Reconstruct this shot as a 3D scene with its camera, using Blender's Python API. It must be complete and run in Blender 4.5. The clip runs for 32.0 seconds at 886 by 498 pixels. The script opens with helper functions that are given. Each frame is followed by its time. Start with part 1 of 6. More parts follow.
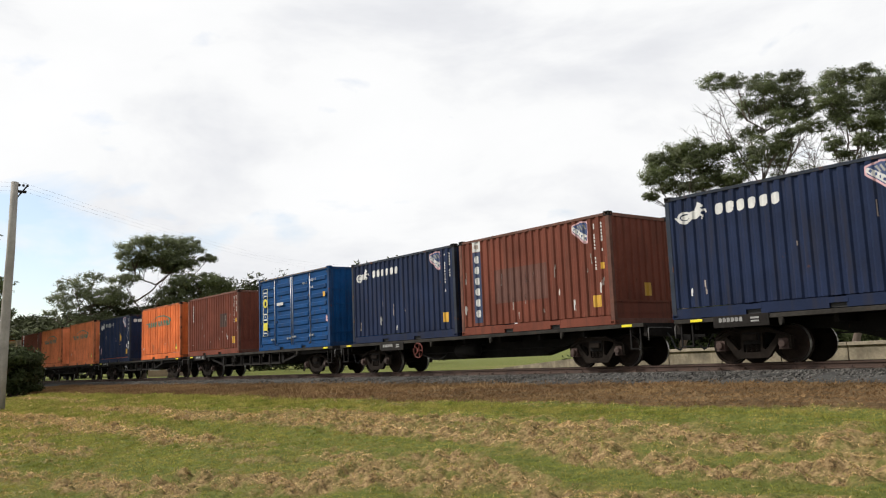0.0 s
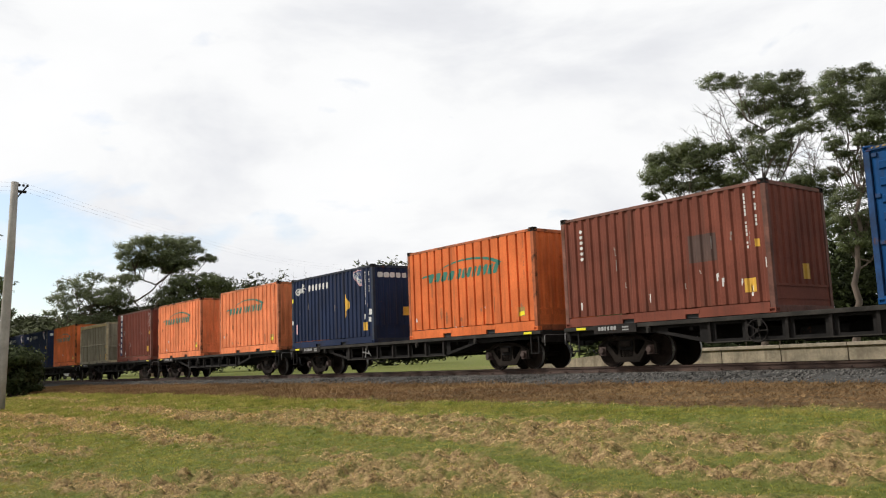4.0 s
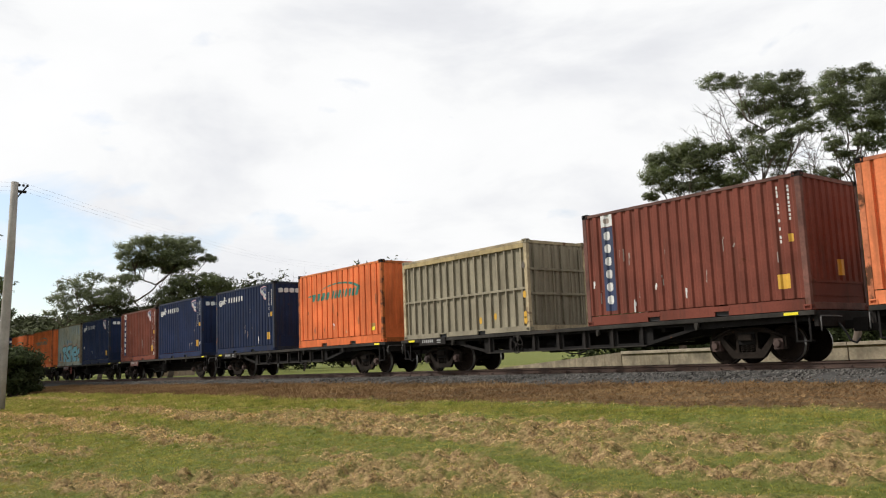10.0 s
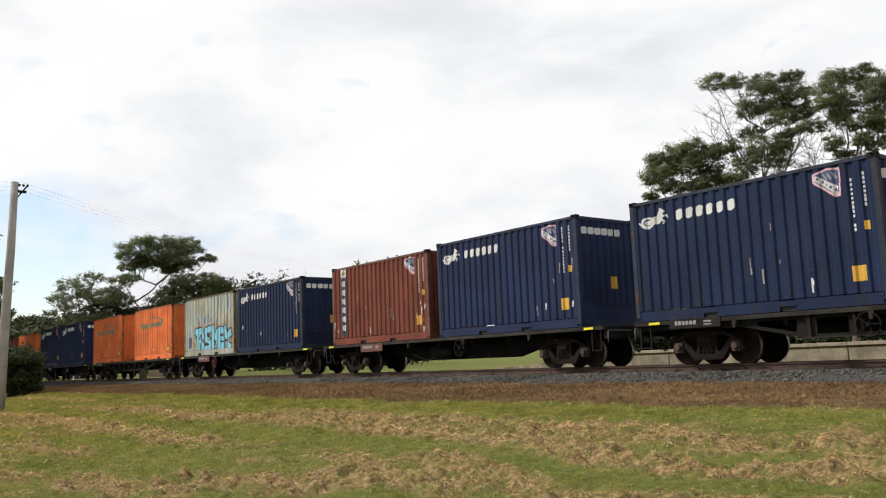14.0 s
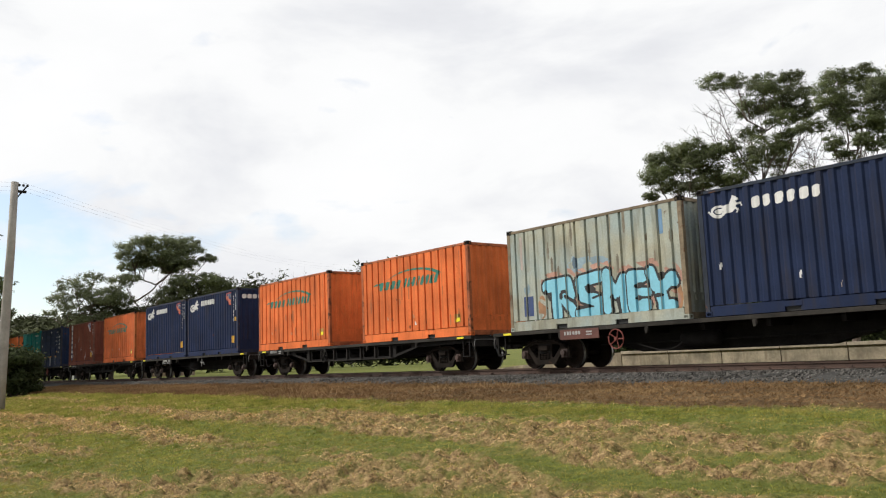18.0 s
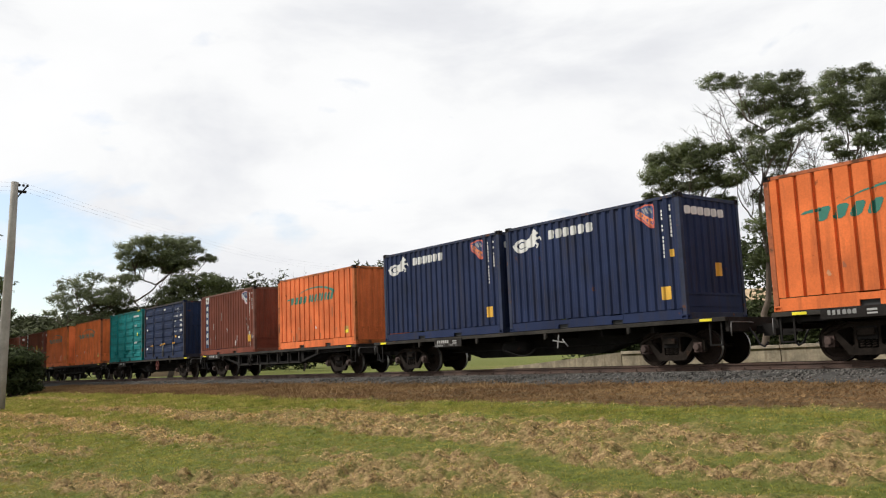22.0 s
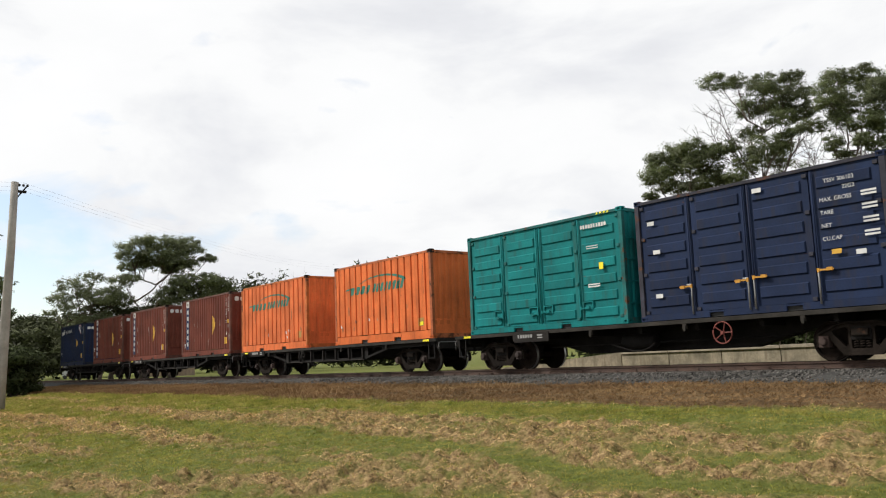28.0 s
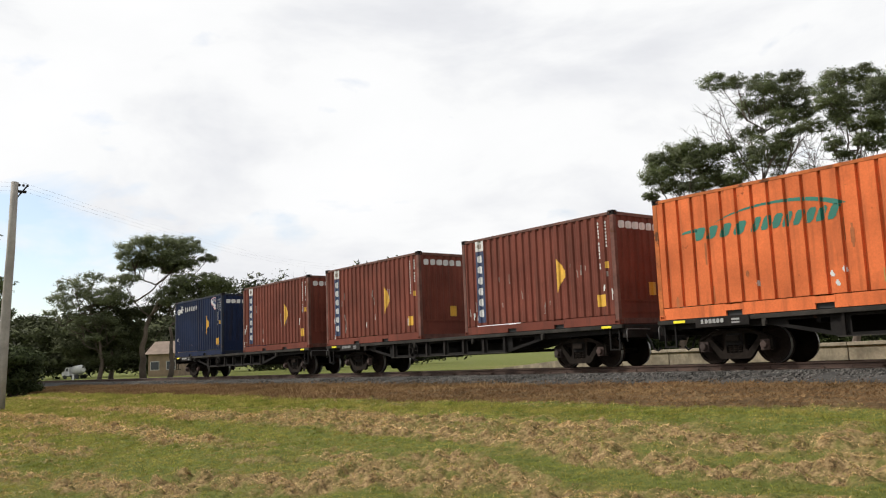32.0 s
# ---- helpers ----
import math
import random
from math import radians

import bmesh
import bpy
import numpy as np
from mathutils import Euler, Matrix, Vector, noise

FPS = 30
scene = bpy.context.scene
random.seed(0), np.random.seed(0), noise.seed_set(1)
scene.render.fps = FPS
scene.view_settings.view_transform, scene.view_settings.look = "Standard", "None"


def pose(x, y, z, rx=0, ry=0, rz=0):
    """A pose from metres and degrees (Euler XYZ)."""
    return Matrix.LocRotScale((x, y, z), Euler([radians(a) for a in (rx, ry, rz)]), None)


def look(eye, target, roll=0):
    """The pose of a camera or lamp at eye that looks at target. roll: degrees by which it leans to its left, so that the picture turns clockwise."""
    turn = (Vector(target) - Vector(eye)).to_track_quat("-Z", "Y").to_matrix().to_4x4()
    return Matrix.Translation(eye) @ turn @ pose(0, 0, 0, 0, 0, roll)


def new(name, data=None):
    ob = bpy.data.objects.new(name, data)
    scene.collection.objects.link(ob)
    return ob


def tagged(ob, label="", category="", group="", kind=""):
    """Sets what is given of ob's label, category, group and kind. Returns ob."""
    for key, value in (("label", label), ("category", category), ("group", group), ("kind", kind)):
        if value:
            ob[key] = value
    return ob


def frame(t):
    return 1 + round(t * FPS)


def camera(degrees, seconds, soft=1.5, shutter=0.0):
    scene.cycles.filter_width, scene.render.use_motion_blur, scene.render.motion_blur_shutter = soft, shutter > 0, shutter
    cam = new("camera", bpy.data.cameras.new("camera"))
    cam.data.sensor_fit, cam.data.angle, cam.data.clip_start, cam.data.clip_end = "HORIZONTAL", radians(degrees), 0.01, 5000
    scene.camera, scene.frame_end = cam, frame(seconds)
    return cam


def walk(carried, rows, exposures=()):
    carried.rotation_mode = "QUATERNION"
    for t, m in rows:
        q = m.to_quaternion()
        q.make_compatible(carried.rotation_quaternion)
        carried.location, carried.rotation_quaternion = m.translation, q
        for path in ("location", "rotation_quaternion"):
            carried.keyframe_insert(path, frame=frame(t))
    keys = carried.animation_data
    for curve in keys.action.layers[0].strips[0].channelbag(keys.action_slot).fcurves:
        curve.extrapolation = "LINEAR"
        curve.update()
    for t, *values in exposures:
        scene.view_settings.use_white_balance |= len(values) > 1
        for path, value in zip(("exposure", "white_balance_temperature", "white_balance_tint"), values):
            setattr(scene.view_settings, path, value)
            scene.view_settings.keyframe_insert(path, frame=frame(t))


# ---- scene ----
# ---- the camera: one fixed stand beside the line ----
EYE = Vector((0.0, 0.0, 1.55))
YAW, PITCH, ROLL = radians(-51.7836), radians(7.6046), -2.2234
cam = camera(55.3986, 32.0, soft=1.15)
AIM = Vector((math.sin(YAW) * math.cos(PITCH), math.cos(YAW) * math.cos(PITCH), math.sin(PITCH)))
walk(cam, [(0.0, look(EYE, EYE + AIM, ROLL)), (32.0, look(EYE, EYE + AIM, ROLL))], exposures=[(0.0, 0.0), (32.0, 0.0)])

# ---- light: bright broken cloud, soft sun behind the camera and to the left ----
SUN_EL, SUN_AZ = radians(42), radians(229)      # azimuth from +y, clockwise
sun = new("sun", bpy.data.lights.new("sun", "SUN"))
sun.data.energy, sun.data.angle, sun.data.color = 4.6, radians(9), (1.0, 0.945, 0.87)
SUN_DIR = Vector((math.sin(SUN_AZ) * math.cos(SUN_EL), math.cos(SUN_AZ) * math.cos(SUN_EL), math.sin(SUN_EL)))
sun.matrix_world = look(SUN_DIR * 50, (0, 0, 0))


def make_world():
    w = bpy.data.worlds.new("sky")
    scene.world = w
    w.use_nodes = True
    nt = w.node_tree
    N, K = nt.nodes, nt.links.new
    N.clear()
    sky = N.new("ShaderNodeTexSky")
    sky.sky_type, sky.sun_disc = "NISHITA", False
    sky.sun_elevation, sky.sun_rotation = SUN_EL, SUN_AZ
    blue = N.new("ShaderNodeBackground")
    K(sky.outputs[0], blue.inputs[0])
    blue.inputs[1].default_value = 0.16
    co = N.new("ShaderNodeTexCoord")
    mp = N.new("ShaderNodeMapping")
    mp.inputs["Scale"].default_value = (1.0, 1.0, 2.3)
    K(co.outputs["Generated"], mp.inputs[0])

    def noise_tex(scale, detail, rough, dist=0.0):
        n = N.new("ShaderNodeTexNoise")
        K(mp.outputs[0], n.inputs["Vector"])
        for key, v in (("Scale", scale), ("Detail", detail), ("Roughness", rough), ("Distortion", dist)):
            n.inputs[key].default_value = v
        return n

    def ramp(src, stops):
        r = N.new("ShaderNodeValToRGB")
        K(src, r.inputs[0])
        while len(r.color_ramp.elements) < len(stops):
            r.color_ramp.elements.new(0.5)
        for e, (p, c) in zip(r.color_ramp.elements, stops):
            e.position, e.color = p, (*c, 1)
        return r
    big = noise_tex(3.1, 6, 0.55, 0.25)
    shade = ramp(big.outputs[0], [(0.30, (0.99, 0.99, 0.995)), (0.48, (0.955, 0.96, 0.965)), (0.62, (0.82, 0.83, 0.86)), (0.80, (0.72, 0.73, 0.77))])
    cloud = N.new("ShaderNodeBackground")
    K(shade.outputs[0], cloud.inputs[0])
    cloud.inputs[1].default_value = CLOUD
    # the cloud breaks low in the west
    gaps = noise_tex(7.0, 5, 0.5, 0.3)
    west = N.new("ShaderNodeVectorMath")
    west.operation = "DISTANCE"
    K(mp.outputs[0], west.inputs[0])
    west.inputs[1].default_value = (-0.972, 0.195, 0.30)
    near = N.new("ShaderNodeMapRange")
    K(west.outputs["Value"], near.inputs[0])
    for k, v in enumerate((0.0, 0.36, 0.46, 0.0)):
        near.inputs[k + 1].default_value = v
    less = N.new("ShaderNodeMath")
    less.operation = "SUBTRACT"
    K(gaps.outputs[0], less.inputs[0]), K(near.outputs[0], less.inputs[1])
    cover = ramp(less.outputs[0], [(0.10, (0.2, 0.2, 0.2)), (0.34, (1, 1, 1))])
    mix = N.new("ShaderNodeMixShader")
    K(cover.outputs[0], mix.inputs[0])
    K(blue.outputs[0], mix.inputs[1])
    K(cloud.outputs[0], mix.inputs[2])
    out = N.new("ShaderNodeOutputWorld")
    K(mix.outputs[0], out.inputs[0])


CLOUD = 1.02
make_world()


# ---- materials ----
def ramp_stops(r, stops):
    while len(r.color_ramp.elements) < len(stops):
        r.color_ramp.elements.new(0.5)
    for e, (p, c) in zip(r.color_ramp.elements, stops):
        e.position, e.color = p, (*c, 1)


MATS = {}


def surface(name, base, rough=0.6, metal=0.0, dark=0.75, light=1.15, grain=14.0, stain=1.1, rust=0.0, rust_col=(0.09, 0.035, 0.015),
            streak=0.0, bump=0.15, island=0.0, random_tone=0.0, spec=0.5, translucent=0.0, alt=None, alt_scale=0.6, alt_top=0.8):
    """A procedural surface: base colour, tone changes at two scales, streaks, rust, bump."""
    if name in MATS:
        return MATS[name]
    base = tuple(c * 0.82 for c in base)
    m = bpy.data.materials.new(name)
    m.use_nodes = True
    nt = m.node_tree
    N, K = nt.nodes, nt.links.new
    b = N["Principled BSDF"]
    b.inputs["Roughness"].default_value = rough
    b.inputs["Metallic"].default_value = metal
    b.inputs["Specular IOR Level"].default_value = spec
    co = N.new("ShaderNodeTexCoord")
    info = N.new("ShaderNodeObjectInfo")
    add = N.new("ShaderNodeVectorMath")
    add.operation = "MULTIPLY_ADD"
    comb = N.new("ShaderNodeCombineXYZ")
    for k in range(3):
        K(info.outputs["Random"], comb.inputs[k])
    K(comb.outputs[0], add.inputs[0])
    add.inputs[1].default_value = (37.0, 19.0, 53.0)
    K(co.outputs["Object"], add.inputs[2])

    def tex(scale, detail, rgh, stretch=None):
        n = N.new("ShaderNodeTexNoise")
        src = add.outputs[0]
        if stretch:
            mp = N.new("ShaderNodeMapping")
            mp.inputs["Scale"].default_value = stretch
            K(src, mp.inputs[0])
            src = mp.outputs[0]
        K(src, n.inputs["Vector"])
        n.inputs["Scale"].default_value, n.inputs["Detail"].default_value, n.inputs["Roughness"].default_value = scale, detail, rgh
        return n

    def mixc(fac, a, bcol, kind="MIX"):
        x = N.new("ShaderNodeMix")
        x.data_type, x.blend_type = "RGBA", kind
        if isinstance(fac, float):
            x.inputs[0].default_value = fac
        else:
            K(fac, x.inputs[0])
        for sock, v in ((x.inputs[6], a), (x.inputs[7], bcol)):
            if isinstance(v, tuple):
                sock.default_value = (*v, 1)
            else:
                K(v, sock)
        return x.outputs[2]

    def scalar_ramp(src, lo, hi, a=0.0, c=1.0):
        r = N.new("ShaderNodeMapRange")
        K(src, r.inputs[0])
        for i, v in enumerate((lo, hi, a, c)):
            r.inputs[i + 1].default_value = v
        return r.outputs[0]

    def times(col, val):
        v = N.new("ShaderNodeVectorMath")
        v.operation = "SCALE"
        if isinstance(col, tuple):
            v.inputs[0].default_value = col
        else:
            K(col, v.inputs[0])
        K(val, v.inputs["Scale"])
        return v.outputs[0]
    wide, fine = tex(stain, 4, 0.55), tex(grain, 5, 0.6)
    col = times(base, scalar_ramp(wide.outputs[0], 0.32, 0.68, dark, light))
    col = times(col, scalar_ramp(fine.outputs[0], 0.3, 0.7, 0.5 + dark / 2, 0.5 + light / 2))
    if alt:
        s = tex(alt_scale, 4, 0.6)
        other = times(tuple(c * 0.82 for c in alt), scalar_ramp(fine.outputs[0], 0.3, 0.7, 0.5 + dark / 2, 0.5 + light / 2))
        col = mixc(scalar_ramp(s.outputs[0], 0.38, 0.66, 0.0, alt_top), col, other)
    if random_tone:
        col = times(col, scalar_ramp(info.outputs["Random"], 0, 1, 1 - random_tone, 1 + random_tone))
    if island:
        geo = N.new("ShaderNodeNewGeometry")
        col = times(col, scalar_ramp(geo.outputs["Random Per Island"], 0, 1, 1 - island, 1 + island))
    if streak:
        s = tex(5.0, 4, 0.6, (1.0, 1.0, 0.10))
        col = mixc(scalar_ramp(s.outputs[0], 0.50, 0.72, 0.0, streak), col, (base[0] * 0.35 + 0.02, base[1] * 0.33 + 0.016, base[2] * 0.3 + 0.012))
    if rust:
        s = tex(2.6, 6, 0.68)
        f2 = scalar_ramp(s.outputs[0], 0.72 - rust * 0.25, 0.80 - rust * 0.25)
        col = mixc(f2, col, rust_col)
        K(scalar_ramp(f2, 0, 1, rough, 0.9), b.inputs["Roughness"])
    K(col, b.inputs["Base Color"])
    if bump:
        bp = N.new("ShaderNodeBump")
        bp.inputs["Strength"].default_value, bp.inputs["Distance"].default_value = bump, 0.02
        K(fine.outputs[0], bp.inputs["Height"])
        K(bp.outputs[0], b.inputs["Normal"])
    if translucent:
        tr = N.new("ShaderNodeBsdfTranslucent")
        K(col, tr.inputs[0])
        mx = N.new("ShaderNodeMixShader")
        mx.inputs[0].default_value = translucent
        K(b.outputs[0], mx.inputs[1])
        K(tr.outputs[0], mx.inputs[2])
        K(mx.outputs[0], N["Material Output"].inputs[0])
    MATS[name] = m
    return m


PAINT = dict(rough=0.72, dark=0.74, light=1.14, grain=22, stain=0.9, streak=0.65, rust=0.22, bump=0.06, random_tone=0.08, spec=0.12)
ORANGE = surface("orange paint", (0.77, 0.185, 0.054), **PAINT)
DEEP_ORANGE = surface("deep orange paint", (0.77, 0.188, 0.062), **PAINT)
SALMON = surface("faded salmon-orange paint", (0.82, 0.25, 0.105), **PAINT)
BROWN = surface("brown paint", (0.192, 0.058, 0.037), **PAINT)
DARK_BROWN = surface("dark brown paint", (0.180, 0.053, 0.036), **PAINT)
NAVY = surface("navy paint", (0.0150, 0.0260, 0.067), **PAINT)
ROYAL = surface("royal navy paint", (0.0185, 0.0305, 0.082), **PAINT)
BLUE = surface("bright blue paint", (0.004, 0.060, 0.195), **PAINT)
INK = surface("dark blue door paint", (0.016, 0.028, 0.070), **PAINT)
TEAL = surface("teal paint", (0.007, 0.198, 0.200), **PAINT)
TAN = surface("tan paint", (0.30, 0.268, 0.195), **PAINT)
GREY = surface("pale grey-green paint", (0.42, 0.41, 0.315), **{**PAINT, "streak": 0.8, "dark": 0.70, "rust": 0.34, "alt": (0.34, 0.42, 0.42), "alt_scale": 0.8})
WORN = dict(rough=0.75, dark=0.6, light=1.3, grain=16, stain=2.2, streak=0.6, rust=0.55, bump=0.12, random_tone=0.15, spec=0.3)
TRIM = {"orange paint": surface("rust-stained orange trim", (0.42, 0.115, 0.04), **{**WORN, "rust": 0.72}), "deep orange paint": surface("rust-stained deep orange trim", (0.48, 0.13, 0.03), **{**WORN, "rust": 0.72}),
        "faded salmon-orange paint": surface("rust-stained salmon trim", (0.50, 0.16, 0.07), **{**WORN, "rust": 0.72}), "brown paint": surface("worn brown trim", (0.16, 0.065, 0.045), **WORN),
        "dark brown paint": surface("worn dark brown trim", (0.14, 0.060, 0.045), **WORN), "navy paint": surface("worn navy trim", (0.016, 0.025, 0.044), **WORN),
        "royal navy paint": surface("worn royal trim", (0.015, 0.025, 0.062), **WORN), "pale grey-green paint": surface("rust-stained grey trim", (0.22, 0.17, 0.11), **WORN),
        "tan paint": surface("scuffed tan trim", (0.44, 0.36, 0.225), **WORN), "teal paint": surface("worn teal trim", (0.006, 0.14, 0.135), **WORN),
        "bright blue paint": surface("worn blue trim", (0.006, 0.045, 0.14), **WORN), "dark blue door paint": surface("worn dark blue trim", (0.03, 0.03, 0.045), **WORN)}
WHITE = surface("white marking", (0.74, 0.74, 0.72), 0.6, dark=0.75, light=1.05, rust=0.1, bump=0.03)
YELLOW = surface("yellow marking", (0.72, 0.40, 0.03), 0.6, dark=0.75, light=1.1, rust=0.1, bump=0.03)
STENCIL = surface("faded stencil white", (0.34, 0.34, 0.33), 0.7, dark=0.6, light=1.2, rust=0.1, bump=0.03)
DUST = surface("dust-coated dark steel", (0.032, 0.029, 0.025), 0.85, dark=0.55, light=1.5, grain=18, stain=1.6, rust=0.3, rust_col=(0.06, 0.03, 0.018), bump=0.2, spec=0.15)
LIME = surface("bright yellow reflector", (0.95, 0.82, 0.02), 0.4, bump=0.02)
RED = surface("red marking", (0.55, 0.10, 0.06), 0.6, bump=0.03)
PINK = surface("pink sticker", (0.70, 0.42, 0.45), 0.6, bump=0.03)
SIGN_BLUE = surface("blue marking", (0.025, 0.055, 0.17), 0.6, bump=0.03)
STRIP = surface("dark blue name strip", (0.012, 0.027, 0.085), 0.6, bump=0.03)
SEA = surface("sea-green lettering", (0.010, 0.175, 0.125), 0.6, dark=0.8, light=1.1, rust=0.1, bump=0.03)
CYAN = surface("pale cyan spray paint", (0.21, 0.54, 0.68), 0.6, dark=0.85, light=1.15, bump=0.02)
BLACK = surface("black paint", (0.012, 0.012, 0.013), 0.6, bump=0.05)
IRON = surface("grimy black steel", (0.0115, 0.0104, 0.0098), 0.85, dark=0.6, light=1.5, grain=20, stain=2.0, rust=0.2, bump=0.25, spec=0.15)
FRAME_IRON = surface("dusty dark steel", (0.015, 0.0130, 0.0118), 0.85, dark=0.6, light=1.7, grain=18, stain=1.5, rust=0.25, rust_col=(0.05, 0.025, 0.014), bump=0.2, spec=0.15)
BOGIE_IRON = surface("dusty brown cast iron", (0.0175, 0.0135, 0.0108), 0.9, dark=0.55, light=1.5, grain=18, stain=3, rust=0.35, rust_col=(0.045, 0.024, 0.015), bump=0.3, spec=0.08)
WHEEL_IRON = surface("rusty wheel steel", (0.021, 0.0145, 0.0112), 0.85, dark=0.6, light=1.4, grain=18, stain=3, rust=0.3, rust_col=(0.05, 0.026, 0.015), bump=0.2, spec=0.1)
TREAD = surface("polished wheel tread", (0.42, 0.41, 0.39), 0.4, metal=0.7, bump=0.05)
BEARING = surface("rust-red bearing cap", (0.046, 0.025, 0.019), 0.8, dark=0.7, light=1.3, grain=20, random_tone=0.5, bump=0.2)
CHROME = surface("bare galvanised rod", (0.45, 0.46, 0.47), 0.45, metal=0.6, bump=0.05)
ROD = surface("dull bare steel rod", (0.15, 0.145, 0.14), 0.7, bump=0.05)
HANDLE = surface("bare grey handle", (0.30, 0.30, 0.29), 0.6, bump=0.05)
RAIL_RUST = surface("rusty rail", (0.062, 0.033, 0.022), 0.8, dark=0.7, light=1.3, grain=25, stain=2, bump=0.2)
SLEEPER = surface("weathered sleeper timber", (0.09, 0.07, 0.055), 0.9, dark=0.7, light=1.3, grain=20, bump=0.4, random_tone=0.2)
CONCRETE = surface("stained concrete", (0.37, 0.315, 0.225), 0.9, dark=0.50, light=1.15, grain=14, stain=2.2, streak=0.85, bump=0.25, random_tone=0.06)
COPING = surface("pale worn concrete coping", (0.43, 0.37, 0.28), 0.9, dark=0.6, light=1.12, grain=16, stain=2.6, streak=0.4, bump=0.25, random_tone=0.08)
TIMBER = surface("weathered grey pole timber", (0.36, 0.335, 0.30), 0.9, dark=0.75, light=1.15, grain=16, stain=1.5, streak=0.3, bump=0.35)
BARK = surface("pale eucalypt bark", (0.105, 0.078, 0.060), 0.9, dark=0.6, light=1.3, grain=6, stain=0.7, bump=0.4)
DARK_BARK = surface("dark bark", (0.085, 0.065, 0.050), 0.9, dark=0.6, light=1.3, grain=6, stain=0.7, bump=0.4)
LEAF = surface("dark eucalypt leaves", (0.100, 0.124, 0.038), 0.6, dark=0.6, light=1.35, grain=1.6, stain=0.45, island=0.5, bump=0, translucent=0.25)
LEAF_FAR = surface("dull olive leaves", (0.150, 0.175, 0.075), 0.6, dark=0.65, light=1.3, grain=1.0, stain=0.25, island=0.45, bump=0, translucent=0.2)
LEAF_WOOD = surface("dark distant foliage", (0.060, 0.068, 0.033), 0.8, dark=0.6, light=1.4, grain=0.6, stain=0.15, island=0.5, bump=0, spec=0.1, translucent=0.15)
LEAF_BUSH = surface("deep green bush leaves", (0.056, 0.072, 0.028), 0.7, dark=0.65, light=1.3, grain=2.0, stain=0.6, island=0.5, bump=0, spec=0.12, translucent=0.2)
STONE = surface("grey ballast stone", (0.110, 0.104, 0.095), 0.9, dark=0.7, light=1.25, grain=8, stain=0.6, island=0.85, bump=0.1, spec=0.1)
BLADE = surface("short green grass", (0.228, 0.258, 0.046), 0.85, dark=0.42, light=1.55, grain=0.8, stain=5.5, island=0.3, bump=0, spec=0.04, translucent=0.3, alt=(0.42, 0.345, 0.10), alt_scale=1.6, alt_top=0.9)
STRAW = surface("dry mown clippings", (0.80, 0.575, 0.29), 0.9, dark=0.42, light=1.42, grain=1.0, stain=7.0, island=0.35, bump=0, spec=0.04, translucent=0.08, alt=(0.44, 0.275, 0.13), alt_scale=4.0, alt_top=0.85)
WEED = surface("brown dead grass", (0.265, 0.170, 0.082), 0.85, dark=0.6, light=1.35, grain=2.0, stain=0.4, island=0.22, bump=0, spec=0.04, translucent=0.15, alt=(0.19, 0.112, 0.058), alt_scale=0.5)


# ---- mesh helpers ----
def boxes(bm, *specs):
    """Adds boxes (x0, x1, y0, y1, z0, z1) to bm."""
    for x0, x1, y0, y1, z0, z1 in specs:
        v = [bm.verts.new((x, y, z)) for x in (x0, x1) for y in (y0, y1) for z in (z0, z1)]
        for q in ((0, 1, 3, 2), (4, 6, 7, 5), (0, 4, 5, 1), (2, 3, 7, 6), (0, 2, 6, 4), (1, 5, 7, 3)):
            bm.faces.new([v[i] for i in q])
    return bm


def box(*spec, bevel=0.0):
    bm = boxes(bmesh.new(), spec)
    if bevel:
        bmesh.ops.bevel(bm, geom=bm.edges[:], offset=bevel, segments=2, affect="EDGES", profile=0.6)
    return bm


def tube(bm, pts, radii, sides=8, cap=True):
    """A tapered tube through pts."""
    rings = []
    n = len(pts)
    for i, p in enumerate(pts):
        d = (Vector(pts[min(i + 1, n - 1)]) - Vector(pts[max(i - 1, 0)])).normalized()
        a = d.cross(Vector((0, 0, 1))) if abs(d.z) < 0.9 else d.cross(Vector((1, 0, 0)))
        a.normalize()
        b = d.cross(a)
        r = radii[i] if not isinstance(radii, (int, float)) else radii
        rings.append([bm.verts.new(Vector(p) + (a * math.cos(k * 2 * math.pi / sides) + b * math.sin(k * 2 * math.pi / sides)) * r) for k in range(sides)])
    for q, w in zip(rings, rings[1:]):
        for k in range(sides):
            f = bm.faces.new((q[k], q[(k + 1) % sides], w[(k + 1) % sides], w[k]))
            f.smooth = sides > 5
    if cap:
        bm.faces.new(rings[0][::-1])
        bm.faces.new(rings[-1])
    return bm


def lathe_y(bm, profile, segs=24, cy=0.0, cx=0.0, cz=0.0):
    """Turns a profile of (y, r) about the y axis."""
    rings = [[bm.verts.new((cx + r * math.cos(a), cy + y, cz + r * math.sin(a))) for a in (k * 2 * math.pi / segs for k in range(segs))] for y, r in profile]
    for q, w in zip(rings, rings[1:]):
        for k in range(segs):
            bm.faces.new((q[k], w[k], w[(k + 1) % segs], q[(k + 1) % segs])).smooth = abs(profile[0][1] - profile[-1][1]) > 9
    bm.faces.new(rings[0])
    bm.faces.new(rings[-1][::-1])
    return bm


